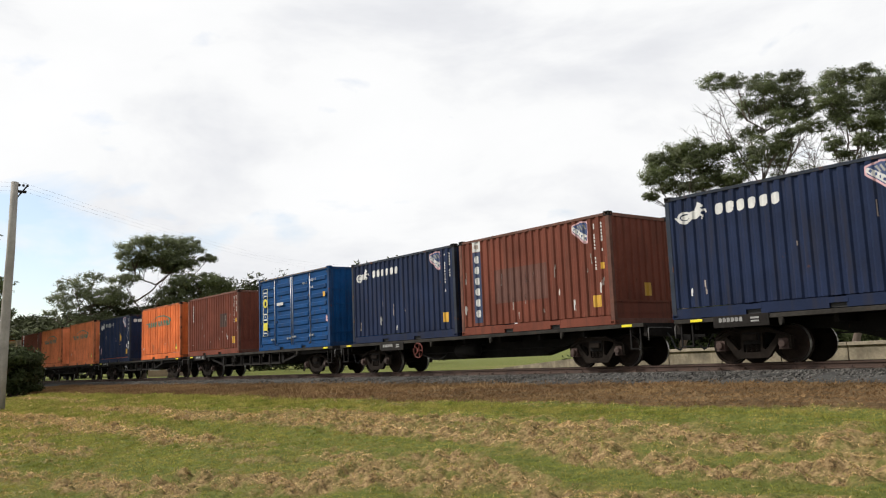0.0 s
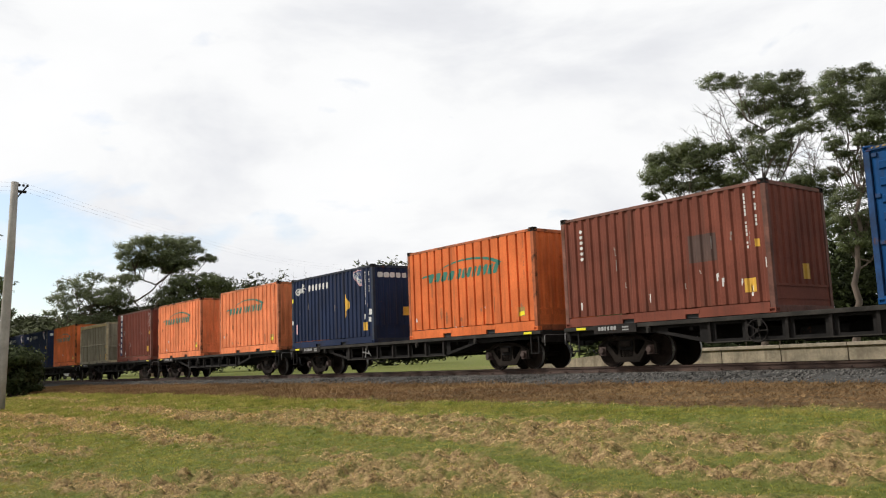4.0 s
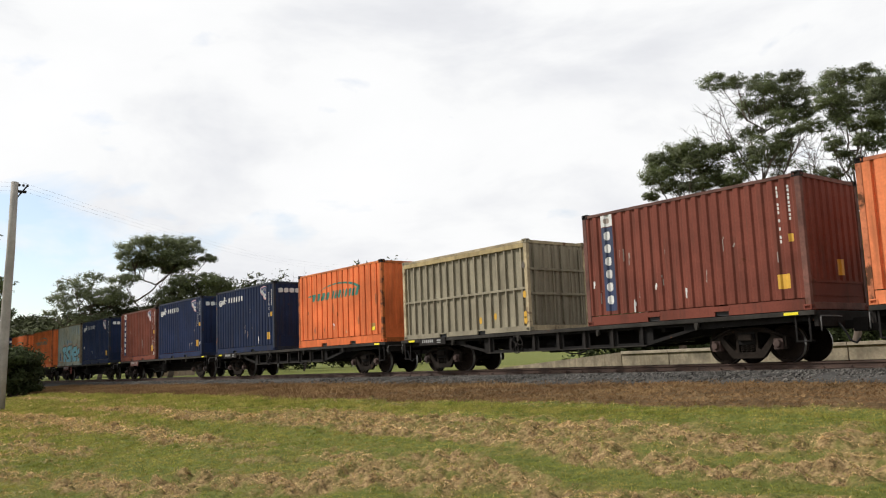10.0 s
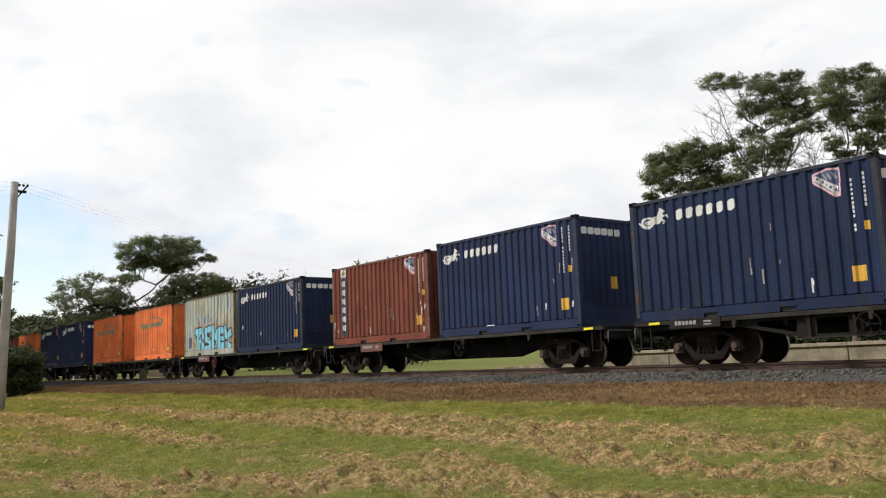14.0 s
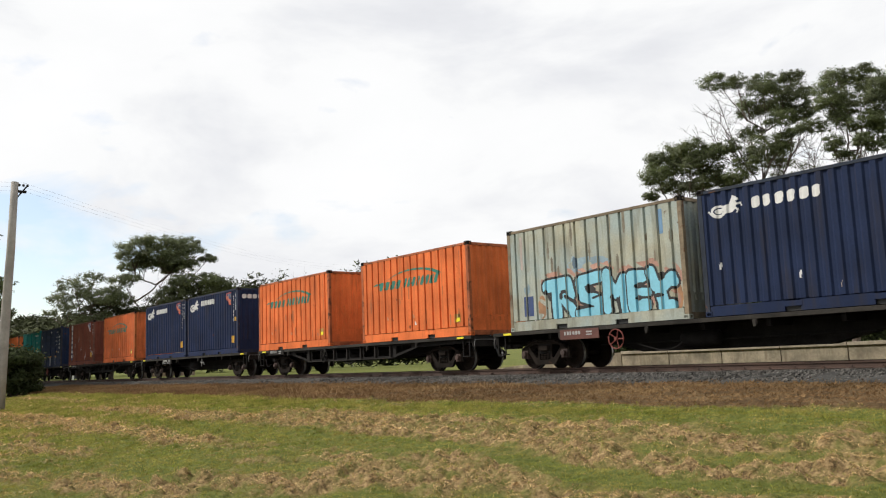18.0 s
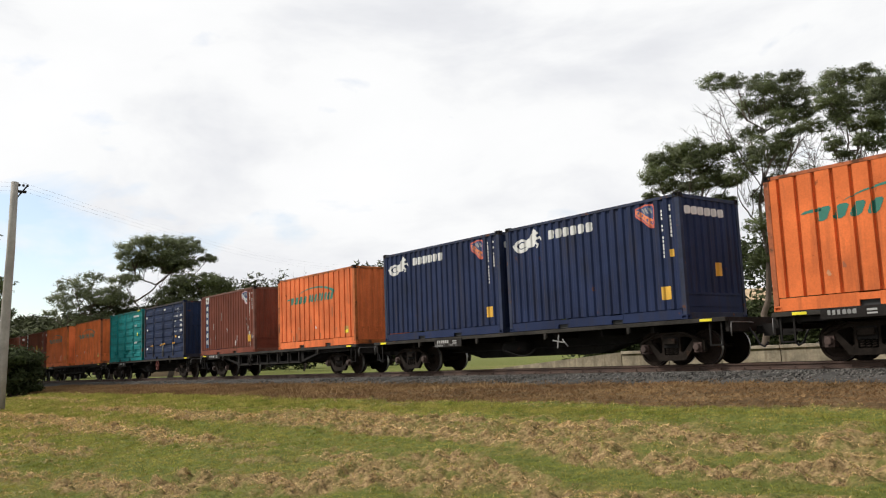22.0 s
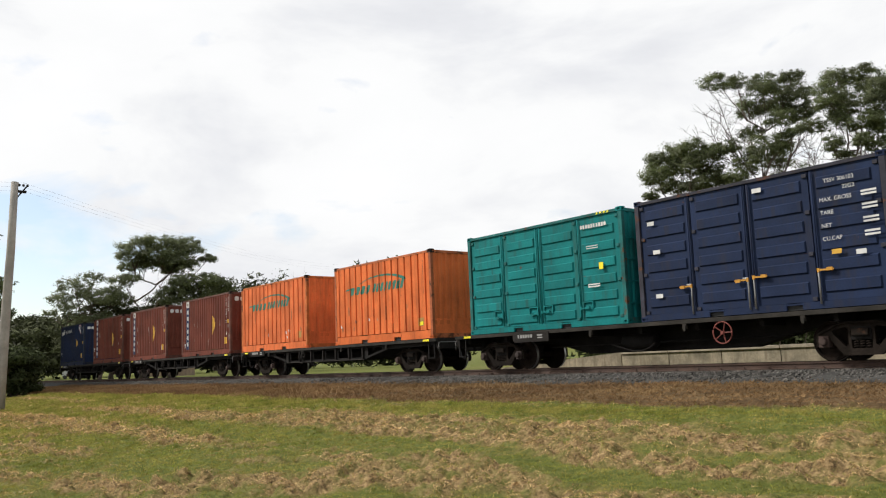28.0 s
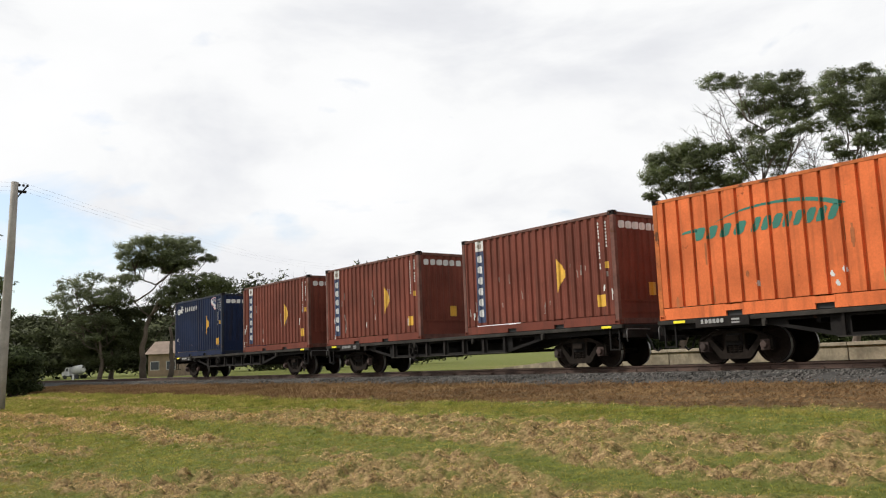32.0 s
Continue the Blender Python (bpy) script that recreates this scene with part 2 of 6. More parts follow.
def extrude_poly(bm, poly, axis, lo, hi):
    """A prism: poly in the two other axes (in x, y, z order), from lo to hi along axis."""
    def at(p, d):
        c = list(p)
        c.insert("xyz".index(axis), d)
        return c
    a = [bm.verts.new(at(p, lo)) for p in poly]
    b = [bm.verts.new(at(p, hi)) for p in poly]
    n = len(poly)
    bm.faces.new(a)
    bm.faces.new(b[::-1])
    for i in range(n):
        bm.faces.new((a[i], b[i], b[(i + 1) % n], a[(i + 1) % n]))
    bmesh.ops.recalc_face_normals(bm, faces=bm.faces[:])
    return bm


def mesh_of(bm, name, material=None):
    me = bpy.data.meshes.new(name)
    bm.to_mesh(me)
    bm.free()
    if material:
        me.materials.append(material)
    return me


def part(name, data, material, parent, label="", at=None):
    """Links a bmesh or a mesh as one object under parent."""
    me = data if isinstance(data, bpy.types.Mesh) else mesh_of(data, name, material)
    ob = new(name, me)
    ob.parent = parent
    if at:
        ob.location = at
    if label:
        ob["label"] = label
    return ob


SHARED = {}


def shared(key, build, material):
    """One mesh for all parts with the same key."""
    if key not in SHARED:
        SHARED[key] = mesh_of(build(), key[0], material)
    return SHARED[key]


def from_arrays(name, verts, faces, material):
    me = bpy.data.meshes.new(name)
    verts, faces = np.asarray(verts, np.float32), np.asarray(faces, np.int32)
    k = faces.shape[1]
    me.vertices.add(len(verts))
    me.vertices.foreach_set("co", verts.ravel())
    me.loops.add(faces.size)
    me.loops.foreach_set("vertex_index", faces.ravel())
    me.polygons.add(len(faces))
    me.polygons.foreach_set("loop_start", np.arange(0, faces.size, k, dtype=np.int32))
    me.update(calc_edges=True)
    me.validate()
    me.materials.append(material)
    return me


# ---- ground ----
RAIL_Z, TRACK_Y, DECK_Z = 1.25, 17.67, 2.31
rng = np.random.default_rng(7)
LATTICE = rng.random((256, 256))


def value_noise(x, y):
    """Smooth noise of 0 to 1 on arrays."""
    xi, yi = np.floor(x).astype(int), np.floor(y).astype(int)
    fx, fy = x - xi, y - yi
    fx, fy = fx * fx * (3 - 2 * fx), fy * fy * (3 - 2 * fy)
    g = lambda i, j: LATTICE[i % 256, j % 256]
    return (g(xi, yi) * (1 - fx) + g(xi + 1, yi) * fx) * (1 - fy) + (g(xi, yi + 1) * (1 - fx) + g(xi + 1, yi + 1) * fx) * fy


def fbm(x, y, octaves=4):
    s, a, total = 0.0, 1.0, 0.0
    for k in range(octaves):
        s = s + a * value_noise(x * 2 ** k + 17 * k, y * 2 ** k + 31 * k)
        total += a
        a *= 0.5
    return s / total


PROFILE_Y = [-3000, -60, -8, 0, 6, 11.5, 15.3, 16.4, 40, 95, 190, 420, 900, 3000]
PROFILE_Z = [-8, -1.5, -0.25, 0.0, 0.33, 0.70, 0.89, 0.98, 0.98, 1.15, 1.45, 5.0, 30, 60]


# rows of mown clippings: half width, strength, then the line each one lies along
SWATHS = [(0.45, 1.0, (-27.9, 7.9), (-22.9, 8.3), (-18.9, 7.7), (-13.7, 8.1), (-10.1, 7.85), (-7.8, 7.8), (-6.4, 7.4), (-5.0, 7.15), (-4.3, 7.6), (-3.7, 8.3), (2, 9.5)),
          (0.75, 0.75, (-16.1, 8.5), (-13.1, 8.6), (-10.0, 9.0), (-8.7, 9.0), (-7.0, 8.5), (-5.7, 8.6), (-4.5, 9.4)),
          (0.50, 1.0, (-60, 4.0), (-29.8, 5.6), (-23.8, 5.9), (-17.6, 5.7), (-14.7, 6.1)),
          (0.30, 0.8, (-30, 2.6), (-18.7, 3.5), (-15.3, 4.1)),
          (0.35, 0.8, (-22, 2.0), (-14.0, 2.65), (-11.0, 3.05), (-9.8, 3.5)),
          (0.40, 0.9, (-10.4, 4.05), (-8.6, 4.45), (-8.2, 5.3), (-6.9, 5.45)),
          (0.50, 0.9, (-8.3, 6.4), (-6.8, 6.0), (-5.8, 5.85), (-4.7, 6.1), (2, 6.8)),
          (0.25, 0.7, (-11.4, 5.15), (-10.8, 5.4)), (0.25, 0.7, (-9.8, 5.85), (-8.2, 5.6)),
          (0.35, 0.6, (-46, 9.5), (-34, 9.3)),
          (0.60, 0.8, (-60, -2), (-20, -1), (20, -1.5), (60, -3))]
# strips that stayed green between them
LUSH = [(0.30, 0.9, (-7.4, 6.75), (-6.4, 6.65), (-5.4, 6.65), (-4.2, 6.75), (-3.2, 7.1)), (0.40, 0.7, (-17.0, 6.7), (-12.9, 6.95), (-9.5, 7.1)),
        (0.45, 0.45, (-40, 10.8), (-16, 10.4), (-8, 10.6), (-3, 11.0)), (0.35, 0.5, (-24, 7.1), (-17, 6.9)), (0.40, 0.6, (-16, 4.9), (-12, 4.7))]


def swath(x, y, rows=SWATHS):
    """How deep the rows of clippings lie: 0 to 1."""
    best = np.zeros(np.shape(x))
    wob = (fbm(x * 0.35 + 12, y * 0.35 + 4, 2) - 0.5) * 0.9
    for half, strength, *line in rows:
        for (x0, y0), (x1, y1) in zip(line, line[1:]):
            dx, dy = x1 - x0, y1 - y0
            t = np.clip(((x - x0) * dx + (y - y0) * dy) / (dx * dx + dy * dy), 0, 1)
            d = np.hypot((x - x0 - t * dx) * 0.55, y + wob - y0 - t * dy) / half
            best = np.maximum(best, strength * np.exp(-d ** 2))
    return best


def dry(x, y):
    """Where the mown clippings lie: 0 to 1."""
    u, w = 0.94 * x + 0.34 * y, 0.94 * y - 0.34 * x
    v = 0.34 * fbm(u * 0.45 + 3, w * 0.9 + 9, 3) + 0.46 * fbm(u * 1.5 + 40, w * 2.6 + 7, 3) + 0.20 * fbm(u * 5.5 + 4, w * 7.5 + 70, 2)
    mown = np.clip((y - 2.1) / 0.5, 0, 1) * np.clip((1.3 - x) / 0.6, 0, 1) * np.clip((x + 52) / 2, 0, 1)
    return np.clip((v + 0.36 * swath(x, y) - 0.22 * swath(x, y, LUSH) - 0.53) / 0.22, 0, 1) * mown


def tufts(x, y, cell, stretch, shift):
    """Rounded hummocks of uneven height and width with sharp creases between them: 0 to 1."""
    u, w = x / (cell * stretch) + shift, y / cell + shift
    iu, iw = np.floor(u).astype(int), np.floor(w).astype(int)
    best = np.zeros(np.shape(u))
    for a in (-1, 0, 1):
        for b in (-1, 0, 1):
            ja, jb = iu + a, iw + b
            ox, oy, q = LATTICE[ja % 256, jb % 256], LATTICE[(ja + 91) % 256, (jb + 37) % 256], LATTICE[(ja + 13) % 256, (jb + 171) % 256]
            d2 = ((u - ja - ox) ** 2 + (w - jb - oy) ** 2) / (0.45 + 0.5 * q) ** 2
            best = np.maximum(best, (0.25 + 0.75 * LATTICE[(ja + 57) % 256, (jb + 7) % 256]) * (1 - d2))
    return best


def lumps(x, y):
    """Tufts and heaps of cuttings, with sharp hollows between them."""
    wx, wy = x + 0.25 * (fbm(x * 2.3, y * 2.3 + 5, 2) - 0.5), y + 0.25 * (fbm(x * 2.3 + 9, y * 2.3, 2) - 0.5)
    return 0.60 * tufts(wx, wy, 0.24, 1.6, 3.3) + 0.50 * tufts(wx, wy, 0.11, 1.5, 8.1) - 0.40


def ground_z(x, y):
    x, y = np.asarray(x, float), np.asarray(y, float)
    z = np.interp(y, PROFILE_Y, PROFILE_Z)
    near = np.clip((16.0 - y) / 2, 0, 1) * np.clip((y - 1.6) / 1.0, 0, 1) * np.clip((1.5 - x) / 1.0, 0, 1) * np.clip((x + 56) / 6, 0, 1)
    z = z + near * ((fbm(x * 0.25, y * 0.25, 2) - 0.5) * 0.10 + (fbm(x * 1.3 + 5, y * 1.6, 3) - 0.5) * 0.05
                    + lumps(x, y) * (0.065 + 0.16 * dry(x, y)))
    return z


def ground_material():
    m = bpy.data.materials.new("mown grass and clippings")
    m.use_nodes = True
    nt = m.node_tree
    N, K = nt.nodes, nt.links.new
    b = N["Principled BSDF"]
    b.inputs["Roughness"].default_value = 0.95
    b.inputs["Specular IOR Level"].default_value = 0.1
    co = N.new("ShaderNodeTexCoord")

    def tex(scale, detail, rough=0.6, stretch=None):
        n = N.new("ShaderNodeTexNoise")
        src = co.outputs["Object"]
        if stretch:
            mp = N.new("ShaderNodeMapping")
            mp.inputs["Scale"].default_value = stretch
            K(src, mp.inputs[0])
            src = mp.outputs[0]
        K(src, n.inputs["Vector"])
        n.inputs["Scale"].default_value, n.inputs["Detail"].default_value, n.inputs["Roughness"].default_value = scale, detail, rough
        return n.outputs[0]

    def ramp(src, stops):
        r = N.new("ShaderNodeValToRGB")
        K(src, r.inputs[0])
        ramp_stops(r, [(q, tuple(c * 0.82 for c in col)) if max(col) < 0.9 else (q, col) for q, col in stops])
        return r.outputs[0]

    def mix(f, a, c):
        x = N.new("ShaderNodeMix")
        x.data_type = "RGBA"
        K(f, x.inputs[0]), K(a, x.inputs[6]), K(c, x.inputs[7])
        return x.outputs[2]

    def calc(op, a, c):
        x = N.new("ShaderNodeMath")
        x.operation = op
        x.use_clamp = op != "MULTIPLY_ADD"
        for s, v in ((x.inputs[0], a), (x.inputs[1], c)):
            if isinstance(v, (int, float)):
                s.default_value = v
            else:
                K(v, s)
        return x.outputs[0]
    green = ramp(tex(10.0, 7, 0.75), [(0.3, (0.056, 0.074, 0.016)), (0.5, (0.120, 0.138, 0.032)), (0.7, (0.22, 0.205, 0.060))])
    straw = ramp(tex(15.0, 7, 0.78), [(0.36, (0.045, 0.030, 0.015)), (0.48, (0.24, 0.162, 0.078)), (0.64, (0.52, 0.37, 0.185))])
    brown = ramp(tex(2.2, 6, 0.7, (0.5, 1, 1)), [(0.3, (0.058, 0.037, 0.019)), (0.5, (0.130, 0.085, 0.043)), (0.7, (0.21, 0.145, 0.075))])
    at = N.new("ShaderNodeAttribute")
    at.attribute_name = "dry"
    col = mix(calc("MULTIPLY", at.outputs["Fac"], ramp(tex(3.0, 5, 0.7), [(0.35, (0.2, 0.2, 0.2)), (0.55, (1, 1, 1))])), green, straw)
    at2 = N.new("ShaderNodeAttribute")
    at2.attribute_name = "verge"
    col = mix(at2.outputs["Fac"], col, brown)
    K(col, b.inputs["Base Color"])
    bp = N.new("ShaderNodeBump")
    bp.inputs["Strength"].default_value, bp.inputs["Distance"].default_value = 0.8, 0.05
    K(tex(18.0, 8, 0.78), bp.inputs["Height"])
    K(bp.outputs[0], b.inputs["Normal"])
    return m


LO_EDGE = 11.15


def verge(x, y):
    """The brown dead grass between the mown slope and the ballast."""
    lo = LO_EDGE + (fbm(x * 0.5, y * 0 + 2.5, 3) - 0.5) * 1.0
    return np.clip((y - lo) / 0.35, 0, 1) * np.clip((19.8 - y) / 0.5, 0, 1)


def grid_sheet(name, xs, ys, material):
    X, Y = np.meshgrid(xs, ys, indexing="ij")
    Z = ground_z(X, Y)
    nx, ny = X.shape
    idx = np.arange(nx * ny).reshape(nx, ny)
    faces = np.stack([idx[:-1, :-1], idx[1:, :-1], idx[1:, 1:], idx[:-1, 1:]], -1).reshape(-1, 4)
    me = from_arrays(name, np.stack([X, Y, Z], -1).reshape(-1, 3), faces, material)
    me.polygons.foreach_set("use_smooth", np.ones(len(me.polygons), bool))
    for key, fn in (("dry", dry), ("verge", verge)):
        me.attributes.new(key, "FLOAT", "POINT").data.foreach_set("value", fn(X, Y).ravel().astype(np.float32))
    return tagged(new(name, me), kind="structure")


far = [60, 90, 140, 220, 350, 600, 1100, 2000, 3000]
ground = grid_sheet("ground",
                    np.array([-v for v in far[::-1]] + list(np.arange(-50, -20, 0.13)) + list(np.arange(-20, 1, 0.045)) + [2.5, 4, 8, 15, 30] + far),
                    np.array([-v for v in far[::-1]] + [-40, -25, -12, -6, -2] + [0, 1, 2] + list(np.arange(2.5, 12, 0.045)) + list(np.arange(12, 16.3, 0.12)) + [16.5, 17.5, 19, 20, 22, 26, 32, 40, 50] + far), ground_material())
tagged(ground, "mown grass slope with dry clippings beside the railway", "ground")


def scatter(name, label, n, keep, size, material, seed, blades=5, spread=0.035, up=(0.5, 1.0), width=0.1, near_bias=1.0, xr=(-48, 1.5), yr=(1.5, 15.6)):
    """Tufts of thin one-triangle blades, as one object."""
    r = np.random.default_rng(seed)
    x, y = r.uniform(*xr, n), r.uniform(*yr, n)
    d = np.hypot(x, y)
    ok = (r.random(n) < np.clip(9.0 / d, 0.08, 1) ** near_bias) & (r.random(n) < keep(x, y))
    turn = np.degrees(np.arctan2(x, y))
    ok &= (turn > -84) & (turn < -20) & (d > 4.5)
    x, y = np.repeat(x[ok], blades), np.repeat(y[ok], blades)
    n = len(x)
    far_on = np.clip(np.hypot(x, y) / 13, 0.75, 2.4)
    x, y = x + r.normal(0, spread, n) * far_on, y + r.normal(0, spread, n) * far_on
    z = ground_z(x, y) - 0.008
    s = r.uniform(*size, n) * far_on
    tuft = np.repeat(r.uniform(0, 2 * np.pi, n // blades), blades)
    a, t = tuft + r.normal(0, 0.9, n), r.uniform(0, 2 * np.pi, n)
    u = r.uniform(*up, n)
    out = np.sqrt(1 - np.clip(u, 0, 1) ** 2)
    tip = np.stack([np.cos(a) * out, np.sin(a) * out, u], -1) * s[:, None]
    w = np.stack([np.cos(t), np.sin(t), 0.4 * np.sin(t * 3)], -1) * (s * width)[:, None]
    base = np.stack([x, y, z], -1)
    verts = np.stack([base - w, base + w, base + tip], 1).reshape(-1, 3)
    ob = new(name, from_arrays(name, verts, np.arange(3 * n).reshape(-1, 3), material))
    return tagged(ob, label, "grass", kind="stuff")


heap = lambda x, y: np.clip(lumps(x, y) * 2.4 + 0.62, 0.04, 1)
scatter("grass", "short mown green grass on the slope", 330000, lambda x, y: (1 - verge(x, y)) * (1 - 0.72 * dry(x, y)), (0.024, 0.055), BLADE, 3, 5, 0.03, (0.35, 1.0), 0.13)
scatter("dry_clippings", "dry tan mown clippings lying in rows on the slope", 430000, lambda x, y: (1 - verge(x, y)) * (0.05 + 0.95 * dry(x, y)) * heap(x, y), (0.020, 0.050), STRAW, 4, 11, 0.036, (0.0, 0.8), 0.15, 0.62)

scatter("dead_grass", "brown dead grass along the foot of the ballast", 100000, lambda x, y: verge(x, y) * np.clip((16.0 - y) / 0.5, 0, 1), (0.03, 0.075), WEED, 5, 5, 0.05, (0.05, 0.85), 0.14, 0.55, (-62, 1.5), (10.2, 15.9))
scatter("tall_grass", "taller green tufts along the edge of the mown slope", 26000, lambda x, y: np.clip(1 - abs(y - 10.5) / 0.8, 0, 1) * np.clip((fbm(x * 0.6, y * 0.6 + 8) - 0.42) / 0.1, 0, 1), (0.035, 0.085), BLADE, 6, 7, 0.05, (0.6, 1.0), 0.06, 0.3, (-48, 1.5), (9.4, 11.8))

# ---- railway track ----
track = tagged(new("railway_track"), "rusty rails on sleepers in grey crushed-stone ballast", "track", kind="structure")
BALLAST = surface("crushed grey ballast", (0.060, 0.059, 0.056), 0.95, dark=0.55, light=1.4, grain=26, stain=1.3, bump=1.0, spec=0.1)


def ballast_bed():
    xs = np.concatenate([[-900, -400, -200, -120], np.arange(-80, 10, 0.4), [20, 40, 90, 200]])
    prof = [(14.9, 0.80), (15.25, 0.885), (15.7, 0.965), (16.1, 1.045), (16.45, 1.085), (17.0, 1.075), (17.67, 1.07), (18.3, 1.075), (18.9, 1.085), (19.6, 0.96), (20.0, 0.90)]
    r = np.random.default_rng(2)
    verts, n = [], len(prof)
    for x in xs:
        for y, z in prof:
            verts.append((x, y + r.normal(0, 0.03), z + r.normal(0, 0.012)))
    idx = np.arange(len(xs) * n).reshape(len(xs), n)
    faces = np.stack([idx[:-1, :-1], idx[1:, :-1], idx[1:, 1:], idx[:-1, 1:]], -1).reshape(-1, 4)
    return from_arrays("ballast", verts, faces, BALLAST)


part("ballast", ballast_bed(), BALLAST, track, "bed of crushed grey stone")


def stones(n=36000):
    r = np.random.default_rng(11)
    x, y = -62 * r.random(n) ** 1.4 + 2, r.uniform(15.45, 17.0, n)
    z = np.interp(y, [14.9, 15.25, 15.7, 16.1, 16.45, 17.0], [0.81, 0.885, 0.965, 1.045, 1.085, 1.075])
    s = r.uniform(0.014, 0.038, n)
    o = np.array([(1, 0, 0), (-1, 0, 0), (0, 1, 0), (0, -1, 0), (0, 0, 0.8), (0, 0, -0.8)])
    a = r.uniform(0, 6.28, n)
    v = o[None] * s[:, None, None] * r.uniform(0.6, 1.3, (n, 6, 1))
    vx, vy = v[..., 0] * np.cos(a)[:, None] - v[..., 1] * np.sin(a)[:, None], v[..., 0] * np.sin(a)[:, None] + v[..., 1] * np.cos(a)[:, None]
    vx = vx + v[..., 2] * 0.5
    verts = np.stack([x[:, None] + vx, y[:, None] + vy, z[:, None] + v[..., 2]], -1).reshape(-1, 3)
    f = np.array([(0, 2, 4), (2, 1, 4), (1, 3, 4), (3, 0, 4), (2, 0, 5), (1, 2, 5), (3, 1, 5), (0, 3, 5)])
    faces = (np.arange(n)[:, None, None] * 6 + f[None]).reshape(-1, 3)
    return from_arrays("ballast_stones", verts, faces, STONE)


tagged(part("ballast_stones", stones(), STONE, track, "loose grey ballast stones"), kind="stuff")


def rail_mesh():
    half = [(-0.064, 0), (0.064, 0), (0.064, 0.012), (0.014, 0.028), (0.010, 0.095), (0.034, 0.108), (0.034, 0.136), (0.026, 0.142), (-0.026, 0.142), (-0.034, 0.136), (-0.034, 0.108), (-0.010, 0.095), (-0.014, 0.028), (-0.064, 0.012)]
    return extrude_poly(bmesh.new(), half, "x", -900, 200)


for side in (-1, 1):
    part("rail", shared(("rail",), rail_mesh, RAIL_RUST), RAIL_RUST, track, at=(0, TRACK_Y + side * 0.567, RAIL_Z - 0.142))
sleeper_mesh = shared(("sleeper",), lambda: box(-0.115, 0.115, -1.0, 1.0, -0.12, 0.0, bevel=0.012), SLEEPER)
for k in range(150):
    part("sleeper", sleeper_mesh, SLEEPER, track, at=(2.5 - 0.61 * k, TRACK_Y, RAIL_Z - 0.144))

clip_mesh = shared(("rail_clip",), lambda: boxes(bmesh.new(), (-0.05, 0.05, -0.10, 0.10, 0.0, 0.022), (-0.02, 0.02, -0.085, -0.055, 0.0, 0.06)), RAIL_RUST)
for k in range(100):
    part("rail_clip", clip_mesh, RAIL_RUST, track, at=(2.5 - 0.61 * k, TRACK_Y - 0.567, RAIL_Z - 0.141))

# ---- low concrete platform beyond the track ----
platform = tagged(new("platform"), "low stained concrete station platform with a coping edge", "platform", kind="structure")
PF_Y, PF_TOP = 23.0, 1.665
JOINTS = [-19.45 + 1.985 * k for k in range(14, -1, -1)]
for a, c in zip(JOINTS, JOINTS[1:]):
    part("wall_panel", box(c + 0.015, a - 0.015, PF_Y, PF_Y + 0.14, 0.9, PF_TOP - 0.10, bevel=0.01), CONCRETE, platform)
    part("coping_slab", box(c + 0.008, a - 0.008, PF_Y - 0.05, PF_Y + 0.55, PF_TOP - 0.098, PF_TOP, bevel=0.012), COPING, platform)
part("platform_fill", box(-19.45, 8.3, PF_Y + 0.145, 29.0, 0.9, PF_TOP - 0.10), CONCRETE, platform)
part("platform_surface", box(-19.45, 8.3, PF_Y + 0.555, 29.0, PF_TOP - 0.096, PF_TOP - 0.012), surface("pale platform gravel", (0.34, 0.31, 0.26), 0.95, dark=0.7, light=1.2, bump=0.5), platform)
part("end_ramp", extrude_poly(bmesh.new(), [(-19.47, 0.9), (-19.47, PF_TOP - 0.03), (-28.1, 1.05), (-28.1, 0.9)], "y", PF_Y, 26.0), CONCRETE, platform, "sloping concrete end ramp")


# ---- trees ----
def px_frame(base):
    """A pose at base whose x axis points to the right as seen from the stand."""
    v = Vector((base[0], base[1], 0)).normalized()
    return Matrix(((v.y, v.x, 0, base[0]), (-v.x, v.y, 0, base[1]), (0, 0, 1, base[2]), (0, 0, 0, 1)))


